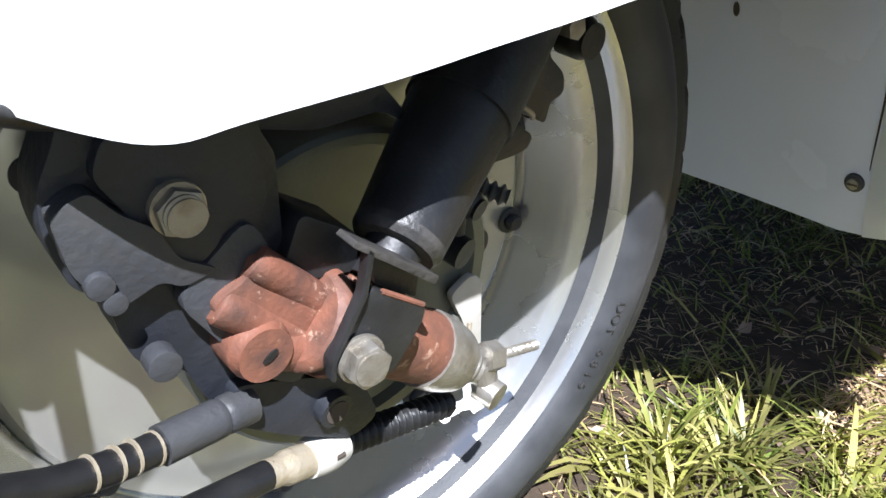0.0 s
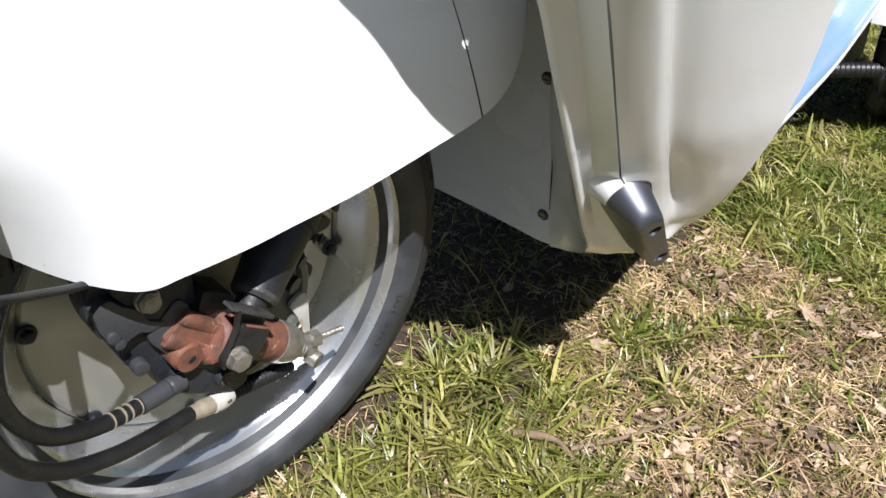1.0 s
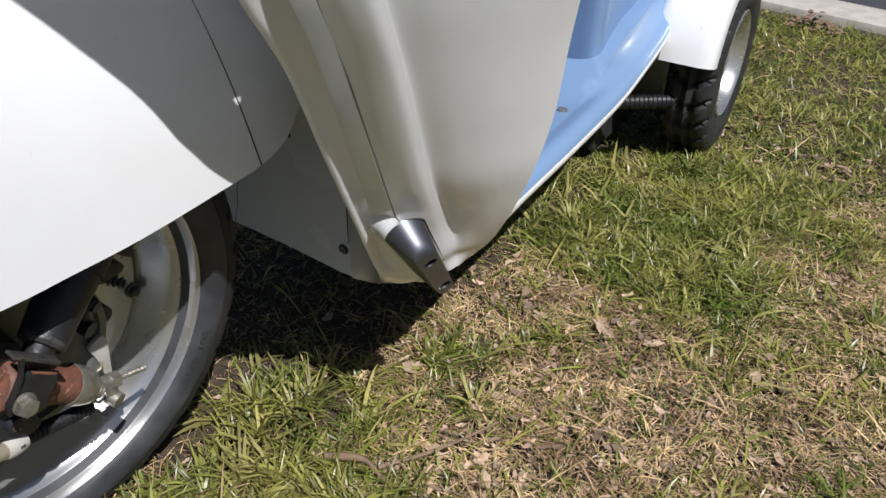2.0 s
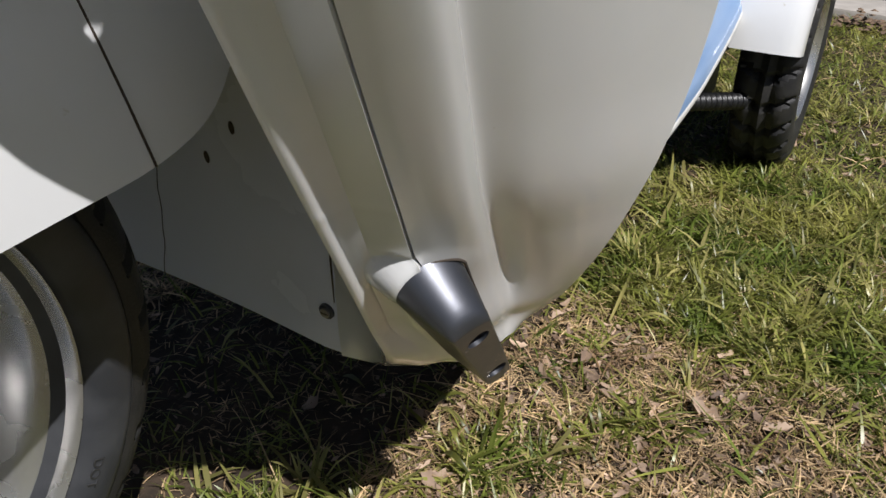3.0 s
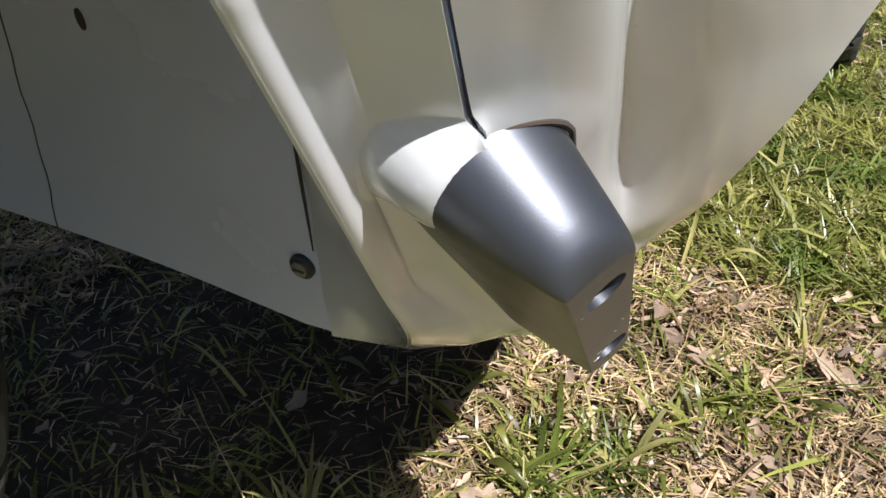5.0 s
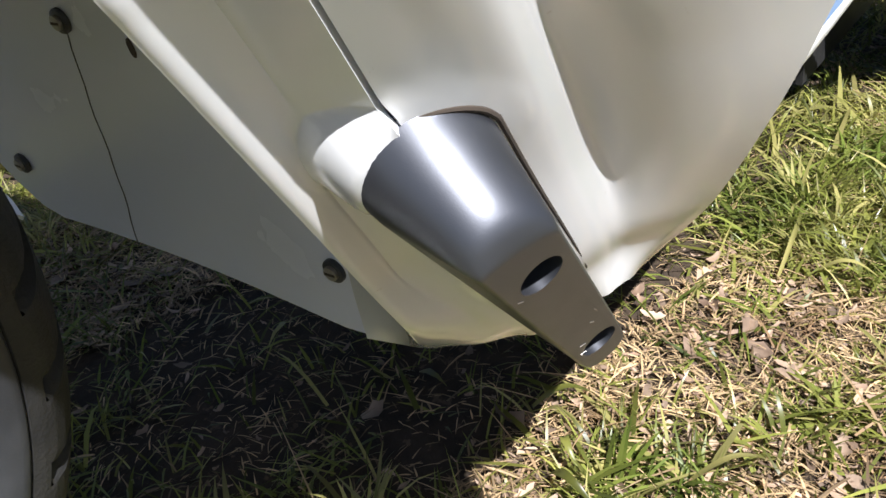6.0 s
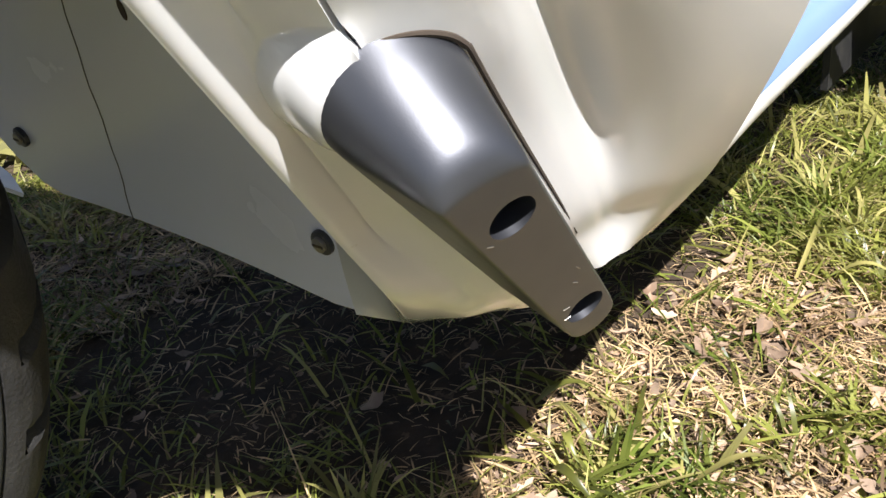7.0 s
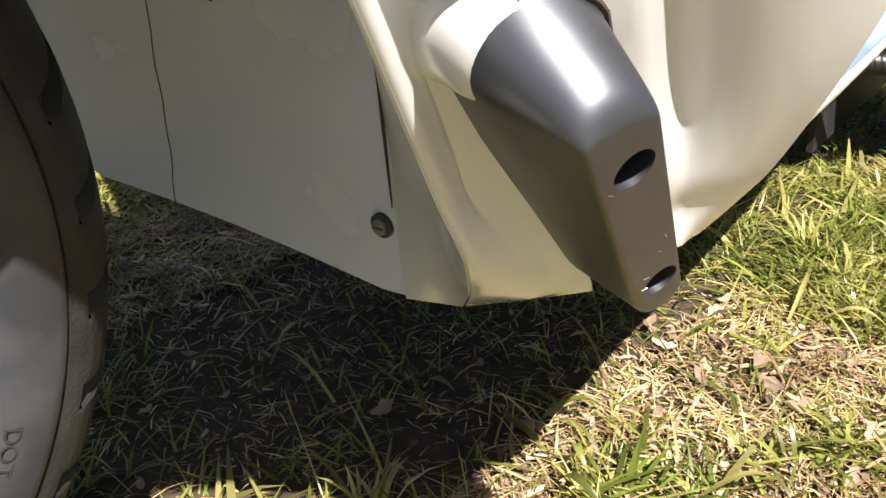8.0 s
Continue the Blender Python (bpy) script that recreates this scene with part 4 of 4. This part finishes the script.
rp = [(0.092, 0.028), (0.098, 0.036), (0.118, 0.043), (0.138, 0.044), (0.153, 0.042), (0.1625, 0.037), (0.1675, 0.029), (0.1700, 0.019), (0.1708, 0.010), (0.171, 0.0)]
rear_wheel = lathe("rear_wheel", rp + [(r, -h) for r, h in rp[-2::-1]], BLOCK, scooter, "black rear tyre with blocky tread", 288, False, 50, knobs)
rear_wheel.matrix_world = REAR
lathe("rear_rim", [(0.094, 0.032), (0.099, 0.0385), (0.0955, 0.0405), (0.090, 0.036), (0.086, 0.024), (0.081, 0.008), (0.076, 0.004), (0.060, 0.010), (0.035, 0.014), (0.030, 0.024), (0.0, 0.026)], ALLOY, rear_wheel, "polished alloy rear rim", 64)
rows = []
for k in range(13):
    a = radians(172 - 12 * k)
    r = 0.194
    row = []
    for j in range(13):
        b = math.pi * j / 12
        c, s = math.cos(b), math.sin(b)
        row.append(Vector(((r - 0.03 + 0.035 * s ** 0.6) * math.cos(a), (r - 0.03 + 0.035 * s ** 0.6) * math.sin(a), -0.018 + 0.056 * math.copysign(abs(c) ** 0.5, c))))
    rows.append(row)
rg = grid_surface("rear_mudguard", rows, WHITE, scooter, "white painted rear mudguard", 1, 2, 0.003)
rg.matrix_world = Matrix.Translation((0, 0, 0.012)) @ REAR
tube("axle_boot", [Vector((0.92, 0.06, 0.160)).lerp(Vector((1.16, -0.035, 0.128)), k / 120) for k in range(121)], lambda t: 0.0110 + 0.0016 * math.sin(t * 2 * math.pi * 24), HOSE, scooter, "corrugated black rubber boot on the axle")
# Black plate added where deep shadow and dark chassis fill the gap.
shadow_plate = part("rear_shadow_plate", prism([(1.07, 0.060), (1.52, 0.125), (1.52, 0.133), (1.07, 0.068)], 0.26, 0.0, 0.03), BLOCK, scooter, "black plate standing in for deep shadow and dark chassis by the rear wheel")

# ---- ground ----
bm = bmesh.new()
bmesh.ops.create_grid(bm, x_segments=200, y_segments=200, size=1.0)
for v in bm.verts:
    x, y = v.co.x, v.co.y
    k = 0.35 + 400 * (abs(x) ** 6 + abs(y) ** 6) ** 1.0
    X, Y = 0.9 + x * (1.9 + 300 * x ** 8), 0.1 + y * (1.9 + 300 * y ** 8)
    n = noise.noise(Vector((X * 9, Y * 9, 0))) * 0.004 + noise.noise(Vector((X * 40, Y * 40, 3))) * 0.004
    v.co = Vector((X, Y, n - 0.004))
ground = tagged(part("ground", bm, SOIL), "brown soil and dry thatch under patchy grass", "ground", kind="structure")


def patch(x, y, s=3.2, o=0.0):
    return noise.noise(Vector((x * s + o, y * s - o, o))) + 0.5 * noise.noise(Vector((x * s * 2.7, y * s * 2.7, o + 5)))


def blades(name, count, area, length, width, upright, mat, seed, label, keep, curl=1.0):
    """Many bent, tapered strips in one mesh; keep(x, y) gives the chance that a blade grows there."""
    rng = random.Random(seed)
    verts, faces = [], []
    made = 0
    for _ in range(count * 12):
        if made >= count:
            break
        x = area[0] + (area[1] - area[0]) * rng.random() ** area[4]
        y = area[2] + (area[3] - area[2]) * rng.random()
        if rng.random() > keep(x, y):
            continue
        made += 1
        far = 1 + 0.28 * max(0, x - 0.9)
        L = length * (0.45 + 0.9 * rng.random() ** 1.6)
        w = width * (0.5 + 0.9 * rng.random()) * far
        a = rng.random() * 2 * math.pi
        tilt = upright * (0.35 + 0.75 * rng.random())
        bend = curl * (0.25 + 1.0 * rng.random())
        dx, dy = math.cos(a), math.sin(a)
        twist = rng.uniform(-0.7, 0.7)
        px, py, pz = x, y, -0.004 + rng.random() * 0.004 * (1 + 2 * (upright < 0.4))
        el = tilt
        base = len(verts)
        n = 4
        for k in range(n):
            t = k / (n - 1)
            ww = w * (1 - t ** 1.7) * (0.55 + 0.45 * min(1, 3 * t + 0.4))
            sx, sy = -math.sin(a + twist * t) * ww / 2, math.cos(a + twist * t) * ww / 2
            up = ww * 0.35 * math.sin(twist * 2 * t)
            if k < n - 1:
                verts.append((px + sx, py + sy, pz + up))
                verts.append((px - sx, py - sy, pz - up))
            else:
                verts.append((px, py, pz))
            st = L / (n - 1)
            px, py, pz = px + dx * st * math.cos(el), py + dy * st * math.cos(el), max(0.0015, pz + st * math.sin(el))
            el -= bend * 0.55
        for k in range(n - 2):
            faces.append((base + 2 * k, base + 2 * k + 1, base + 2 * k + 3, base + 2 * k + 2))
        faces.append((base + 2 * n - 4, base + 2 * n - 3, base + 2 * n - 2))
    me = bpy.data.meshes.new(name)
    me.from_pydata(verts, [], faces)
    me.shade_smooth()
    me.materials.append(mat)
    return tagged(new(name, me), label, "grass", kind="stuff")


GREEN = ((0.218, 0.009, 0.050, 0.8), (0.283, 0.000, 0.050, 0.8), (0.292, -0.059, 0.040, 0.6), (0.085, -0.042, 0.050, 0.6), (0.190, -0.130, 0.045, 0.8), (0.215, -0.175, 0.030, 0.5),
         (0.450, -0.100, 0.045, 0.8), (0.393, -0.151, 0.035, 0.6), (0.470, -0.135, 0.030, 0.5), (0.920, 0.030, 0.120, 0.8), (1.000, -0.040, 0.100, 0.8), (0.800, -0.160, 0.080, 0.9),
         (0.840, -0.060, 0.080, 0.7), (0.870, -0.216, 0.080, 0.7), (0.416, -0.071, 0.030, 0.5), (0.615, -0.072, 0.030, 0.4), (0.560, -0.174, 0.035, 0.5), (1.150, -0.120, 0.120, 0.6))
WORN = ((0.439, -0.217, 0.07), (0.527, -0.298, 0.10), (0.413, -0.349, 0.10), (0.309, -0.234, 0.06), (0.369, -0.080, 0.03), (0.655, -0.169, 0.06), (0.645, -0.055, 0.03), (0.139, 0.014, 0.03),
        (0.640, -0.250, 0.06), (0.500, -0.240, 0.06), (0.700, -0.130, 0.05), (0.405, -0.035, 0.03))


def lush(x, y):
    """How thickly the grass grows: tufted patches and worn spots over an uneven lawn."""
    g = 0.42 + 0.65 * patch(x, y) + (0.15 if x > 0.72 and y > -0.35 else 0.0)
    g += sum(k * math.exp(-((x - cx) ** 2 + (y - cy) ** 2) / r ** 2) for cx, cy, r, k in GREEN)
    g -= sum(0.50 * math.exp(-((x - cx) ** 2 + (y - cy) ** 2) / r ** 2) for cx, cy, r in WORN)
    return min(1, max(0.17, g))


def clump(x, y, o=0.0):
    """Small tufts and the gaps between them."""
    return min(1, max(0.03, 0.5 + 1.9 * noise.noise(Vector((x * 24 + o, y * 24, o))) + 0.7 * noise.noise(Vector((x * 60, y * 60, o)))))


def clear(x, y):
    return not (abs(x) < 0.17 and -0.005 < y < 0.10)


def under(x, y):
    """Ground below the scooter; grass, straw and litter are thinned to deepen its shadow."""
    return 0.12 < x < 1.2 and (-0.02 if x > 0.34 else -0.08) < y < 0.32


TUFTS = [(x, y, s) for x, y, s in ((0.232, 0.011, 0.065), (0.159, -0.053, 0.060), (0.191, -0.122, 0.050), (1.10, -0.04, 0.05), (0.945, -0.169, 0.05), (0.643, -0.188, 0.045), (0.573, -0.169, 0.040),
         (1.11, -0.143, 0.05), (0.526, -0.158, 0.04), (0.335, 0.002, 0.05), (0.262, -0.005, 0.065), (0.255, -0.030, 0.060), (0.339, -0.049, 0.045), (0.285, -0.02, 0.055), (0.21, -0.02, 0.06), (0.180, -0.085, 0.055))]


def bare(x, y):
    """Where the ground shows through: litter and thatch."""
    return 1 - lush(x, y)


NEAR = (0.0, 1.25, -0.75, 0.75, 1.0)
# under() cuts the pale growth below the scooter, so its shadow reads darker
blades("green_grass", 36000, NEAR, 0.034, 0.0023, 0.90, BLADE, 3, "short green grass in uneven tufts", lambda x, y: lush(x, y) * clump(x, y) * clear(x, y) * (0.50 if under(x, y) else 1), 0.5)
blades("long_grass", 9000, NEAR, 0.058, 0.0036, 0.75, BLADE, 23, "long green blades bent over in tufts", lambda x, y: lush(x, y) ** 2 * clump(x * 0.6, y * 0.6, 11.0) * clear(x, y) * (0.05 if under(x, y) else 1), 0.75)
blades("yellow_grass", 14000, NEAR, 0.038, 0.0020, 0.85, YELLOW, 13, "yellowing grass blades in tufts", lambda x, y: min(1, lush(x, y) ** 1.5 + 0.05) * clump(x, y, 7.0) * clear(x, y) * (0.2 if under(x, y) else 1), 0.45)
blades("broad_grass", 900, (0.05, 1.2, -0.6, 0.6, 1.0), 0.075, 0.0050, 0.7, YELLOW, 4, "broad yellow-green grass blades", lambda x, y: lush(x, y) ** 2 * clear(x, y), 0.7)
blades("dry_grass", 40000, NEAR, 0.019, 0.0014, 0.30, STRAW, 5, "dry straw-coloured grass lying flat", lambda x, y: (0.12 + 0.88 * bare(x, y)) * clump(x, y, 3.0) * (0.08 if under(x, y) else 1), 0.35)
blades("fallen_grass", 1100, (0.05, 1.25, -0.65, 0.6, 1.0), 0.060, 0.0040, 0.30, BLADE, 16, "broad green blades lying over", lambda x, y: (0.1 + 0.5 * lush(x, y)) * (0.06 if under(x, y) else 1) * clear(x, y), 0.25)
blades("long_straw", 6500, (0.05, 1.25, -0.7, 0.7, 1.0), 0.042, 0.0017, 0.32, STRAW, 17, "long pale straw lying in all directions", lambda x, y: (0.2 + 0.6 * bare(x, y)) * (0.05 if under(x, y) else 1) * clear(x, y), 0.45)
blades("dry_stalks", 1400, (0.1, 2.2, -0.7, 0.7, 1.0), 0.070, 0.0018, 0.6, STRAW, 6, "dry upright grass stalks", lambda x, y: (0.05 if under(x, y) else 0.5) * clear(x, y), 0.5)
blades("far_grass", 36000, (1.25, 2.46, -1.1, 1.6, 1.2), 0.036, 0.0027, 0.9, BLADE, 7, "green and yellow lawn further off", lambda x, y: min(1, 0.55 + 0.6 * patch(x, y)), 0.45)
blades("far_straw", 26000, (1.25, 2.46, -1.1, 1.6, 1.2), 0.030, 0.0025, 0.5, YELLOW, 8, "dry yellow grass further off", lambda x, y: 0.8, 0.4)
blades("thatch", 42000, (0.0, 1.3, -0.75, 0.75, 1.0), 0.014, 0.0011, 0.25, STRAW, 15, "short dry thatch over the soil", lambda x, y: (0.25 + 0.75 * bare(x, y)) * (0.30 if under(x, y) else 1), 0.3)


def around(x, y):
    """Where the wide lawn grows: outside the close grass, with an uneven border."""
    w = 0.10 * noise.noise(Vector((3 * x, 3 * y, 2.0)))
    inside = (-0.02 < x - w < 1.25 and -0.75 < y + w < 0.75) or (x > 1.2 and -1.1 < y + w < 1.6)
    return 0.0 if inside else min(1, 0.6 + 0.6 * patch(x, y))


blades("lawn", 95000, (-4.5, 2.46, -5.0, 5.0, 1.0), 0.085, 0.0130, 0.75, LAWN, 9, "wide green lawn all round", around)
blades("lawn_straw", 14000, (-4.5, 2.46, -5.0, 5.0, 1.0), 0.075, 0.0110, 0.55, LAWN, 10, "thinner grass in the wide lawn", around)


def tufts(name, spots, seed, label, kind=""):
    """Clumps of long blades that spread from one root each."""
    rng = random.Random(seed)
    verts, faces = [], []
    for x, y, size in spots:
        for _ in range(int(15 + 14 * rng.random())):
            a, d = rng.random() * 6.283, rng.random() * 0.016
            L, w = size * rng.uniform(0.5, 1.15), rng.uniform(0.0018, 0.0040)
            el, px, py, pz = rng.uniform(0.6, 1.45), x + d * math.cos(a), y + d * math.sin(a), -0.003
            sag, b = rng.uniform(0.1, 0.45), len(verts)
            a += rng.uniform(-0.5, 0.5)
            for k in range(5):
                ww = w * (0.8, 1.0, 0.9, 0.6, 0.0)[k] / 2
                if k < 4:
                    verts += [(px - math.sin(a) * ww, py + math.cos(a) * ww, pz), (px + math.sin(a) * ww, py - math.cos(a) * ww, pz + 0.0004)]
                else:
                    verts.append((px, py, pz))
                px, py, pz = px + math.cos(a) * math.cos(el) * L / 4, py + math.sin(a) * math.cos(el) * L / 4, max(0.002, pz + math.sin(el) * L / 4)
                el -= sag
            faces += [(b + 2 * k, b + 2 * k + 1, b + 2 * k + 3, b + 2 * k + 2) for k in range(3)] + [(b + 6, b + 7, b + 8)]
    me = bpy.data.meshes.new(name)
    me.from_pydata(verts, [], faces)
    me.shade_smooth()
    me.materials.append(BLADE if seed % 2 else YELLOW)
    return tagged(new(name, me), label, "grass", kind="stuff") if kind else tagged(new(name, me), label, "grass tuft", "tufts of long grass")


rng = random.Random(77)
seeds = []
while len(seeds) < 330:
    x, y = rng.uniform(0.02, 1.7), rng.uniform(-0.7, 0.7)
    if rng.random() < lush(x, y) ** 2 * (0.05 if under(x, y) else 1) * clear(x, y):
        seeds.append((x, y, rng.uniform(0.026, 0.052)))
tufts("grass_tufts", seeds[:170], 21, "green tufts of longer grass", "stuff")
tufts("grass_tufts", seeds[170:], 22, "yellow-green tufts of longer grass", "stuff")
for k, spot in enumerate(TUFTS):
    tufts("grass_tuft", [spot], 41 + k, "single tuft of long green grass on the lawn" if k % 2 == 0 else "single tuft of long yellow-green grass on the lawn")


def leaf_litter(name, count, area, size, seed):
    rng = random.Random(seed)
    verts, faces = [], []
    for _ in range(count):
        x, y = rng.uniform(area[0], area[1]), rng.uniform(area[2], area[3])
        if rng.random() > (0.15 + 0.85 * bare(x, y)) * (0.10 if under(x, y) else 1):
            continue
        a, s, e = rng.random() * 6.28, size * rng.uniform(0.5, 1.3), rng.uniform(0.18, 0.55)
        tx, ty, curl = rng.uniform(-0.5, 0.5), rng.uniform(-0.5, 0.5), rng.uniform(0.1, 0.6)
        b = len(verts)
        for k in range(10):
            t = 2 * math.pi * k / 10
            r = 1 + rng.uniform(-0.28, 0.18)
            u, v = s * r * math.cos(t), s * e * r * math.sin(t)
            z = 0.003 + rng.random() * 0.002 + abs(tx * u) + abs(ty * v) + curl * (v * v + 0.4 * u * u) / s
            verts.append((x + u * math.cos(a) - v * math.sin(a), y + u * math.sin(a) + v * math.cos(a), z))
        verts.append((x, y, 0.003 + 0.2 * s))
        for k in range(10):
            faces.append((b + k, b + (k + 1) % 10, b + 10))
    me = bpy.data.meshes.new(name)
    me.from_pydata(verts, [], faces)
    me.shade_smooth()
    me.materials.append(LEAF)
    return tagged(new(name, me), "small curled dead leaves among the grass", "leaves", kind="stuff")


leaf_litter("leaf_litter", 13000, (0.0, 1.3, -0.75, 0.7), 0.0036, 11)
leaf_litter("leaf_litter", 8000, (0.0, 1.3, -0.75, 0.7), 0.0062, 12)
leaf_litter("leaf_litter", 1500, (0.1, 1.6, -0.6, 0.7), 0.0105, 14)


def dead_leaf(x, y, size, turn, seed):
    """One curled dry leaf with a folded midrib and a torn margin."""
    rng = random.Random(seed)
    n, half, fold, cup = 8, size * rng.uniform(0.16, 0.36), rng.uniform(0.1, 0.9), rng.uniform(-0.6, 1.8)
    tip, twist = rng.uniform(0.6, 1.6), rng.uniform(-1.2, 1.2)
    verts, faces = [], []
    for k in range(n + 1):
        u = k / n
        wide = half * math.sin(math.pi * u ** tip) ** 0.7 * rng.uniform(0.65, 1.15) if 0 < k < n else 0.0005
        mid = Vector((size * (u - 0.5), 0.09 * size * math.sin(4 * u + seed), 0.16 * size * cup * (2 * u - 1) ** 2))
        for side in (-1, -0.5, 0, 0.5, 1):
            r = wide * side * rng.uniform(0.75, 1.15)
            up = fold * abs(r) + 0.5 * fold * r * r / max(half, 0.001) + rng.uniform(-0.03, 0.03) * size
            lean_by = twist * (u - 0.5)
            verts.append(mid + Vector((0, r * math.cos(lean_by), up + r * math.sin(lean_by))))
    for k in range(n):
        for j in range(4):
            if rng.random() > 0.08 or j in (1, 2):
                a = 5 * k + j
                faces.append((a, a + 1, a + 6, a + 5))
    ob = mesh_object("dead_leaf", verts, faces, LEAF, None, "", 60)
    ob.matrix_world = Matrix.Translation((x, y, 0.007)) @ Matrix.Rotation(turn, 4, "Z") @ Matrix.Rotation(rng.uniform(-0.4, 0.4), 4, "X") @ Matrix.Rotation(rng.uniform(-0.25, 0.25), 4, "Y")
    return tagged(ob, "pale brown curled dead leaf lying on the grass" if size < 0.024 else "large torn brown dead leaf lying on the grass", "leaf", "dead leaves on the grass")


spots = [(0.619, -0.214, 0.034), (0.503, -0.229, 0.020), (0.639, -0.272, 0.026), (0.638, -0.055, 0.022), (0.586, -0.131, 0.018), (0.393, -0.075, 0.024), (0.481, -0.104, 0.013), (0.526, -0.118, 0.014),
         (0.450, -0.010, 0.026), (0.587, -0.175, 0.015), (0.672, -0.180, 0.020), (0.440, -0.100, 0.014), (0.675, -0.030, 0.020), (0.565, -0.012, 0.018)]
rng = random.Random(52)
while len(spots) < 52:
    x, y = rng.uniform(0.25, 1.0), rng.uniform(-0.42, 0.02)
    if rng.random() < bare(x, y) ** 2:
        spots.append((x, y, rng.uniform(0.010, 0.020)))
for k, (x, y, size) in enumerate(spots):
    dead_leaf(x, y, size, rng.uniform(0, 6.28), 900 + k)


def fallen_blade(a, b, width, mat):
    """One broad blade of grass lying bent between two points."""
    a, b = Vector((*a, 0.008)), Vector((*b, 0.012))
    side = (b - a).cross(Vector((0, 0, 1))).normalized()
    verts, faces, n = [], [], 9
    for k in range(n + 1):
        t = k / n
        p = a.lerp(b, t) + side * 0.006 * math.sin(2.6 * t) + Vector((0, 0, 0.014 * math.sin(math.pi * t)))
        w = width * (0.55 + 0.45 * min(1, 3 * t)) * (1 - t ** 2.4) / 2 + 0.0003
        verts += [p - side * w + Vector((0, 0, w * 0.5)), p, p + side * w + Vector((0, 0, w * 0.5))]
    for k in range(n):
        faces += [(3 * k, 3 * k + 1, 3 * k + 4, 3 * k + 3), (3 * k + 1, 3 * k + 2, 3 * k + 5, 3 * k + 4)]
    return tagged(mesh_object("grass_sprig", verts, faces, mat, None, "", 60), "broad yellow-green sprig of grass lying bent over", "grass", "broad fallen sprigs of grass")


for a, b, w, m in (((0.719, -0.096), (0.733, -0.138), 0.0060, YELLOW), ((0.467, -0.016), (0.499, -0.042), 0.0060, BLADE), ((0.467, -0.128), (0.504, -0.156), 0.0040, YELLOW), ((0.701, -0.076), (0.806, -0.045), 0.0035, YELLOW),
                   ((0.423, -0.061), (0.417, -0.101), 0.0070, BLADE), ((0.453, -0.052), (0.435, -0.078), 0.0060, BLADE), ((0.568, -0.206), (0.576, -0.232), 0.0045, BLADE)):
    fallen_blade(a, b, w, m)

tagged(tube("twig", spline([(0.228, -0.100, 0.008), (0.241, -0.125, 0.013), (0.247, -0.141, 0.012), (0.242, -0.163, 0.008), (0.233, -0.190, 0.004)], 6),
            lambda t: 0.0040 - 0.0014 * t + 0.0006 * math.sin(9 * t), TWIG, None, "", 9), "bent brown twig lying on the grass", "twig")
tagged(tube("twig", spline([(0.250, -0.152, 0.010), (0.292, -0.175, 0.011), (0.333, -0.192, 0.012), (0.385, -0.207, 0.012)], 6), lambda t: 0.0026 - 0.0013 * t, TWIG, None, "", 8),
       "thin straight twig lying on the grass", "twig")


def leaf_pile(x, y, r):
    """A small heap of dead leaves and clods."""
    rng = random.Random(31)
    verts, faces = [], []
    for _ in range(110):
        a, d = rng.random() * 6.28, rng.random() ** 0.7
        cx, cy, cz = x + r * d * math.cos(a), y + 1.4 * r * d * math.sin(a), 0.005 + 0.055 * (1 - d) * rng.random()
        s, b = r * rng.uniform(0.08, 0.2), len(verts)
        for k in range(8):
            t = 2 * math.pi * k / 8
            verts.append((cx + s * math.cos(t) * rng.uniform(0.7, 1.2), cy + s * math.sin(t) * rng.uniform(0.7, 1.2), cz + s * rng.uniform(-0.2, 0.3)))
        verts.append((cx, cy, cz + 0.5 * s))
        faces += [(b + k, b + (k + 1) % 8, b + 8) for k in range(8)]
    me = bpy.data.meshes.new("leaf_pile")
    me.from_pydata(verts, [], faces)
    me.materials.append(TWIG)
    return tagged(new("leaf_pile", me), "small brown heap of dead leaves by the kerb", "leaves", kind="stuff")


leaf_pile(2.38, 0.06, 0.060)

# kerb and road beyond the lawn
kerb = tagged(part("kerb", prism([(2.50, -40.0), (2.72, -40.0), (2.72, 40.0), (2.50, 40.0)], 0.05, 0.01, -0.03), CONCRETE), "pale concrete edging beside the lawn", "kerb", kind="structure")
road = tagged(part("road", prism([(2.73, -40.0), (9.0, -40.0), (9.0, 40.0), (2.73, 40.0)], 0.02, 0.0, -0.012), ASPHALT), "dark asphalt road", "road", kind="structure")
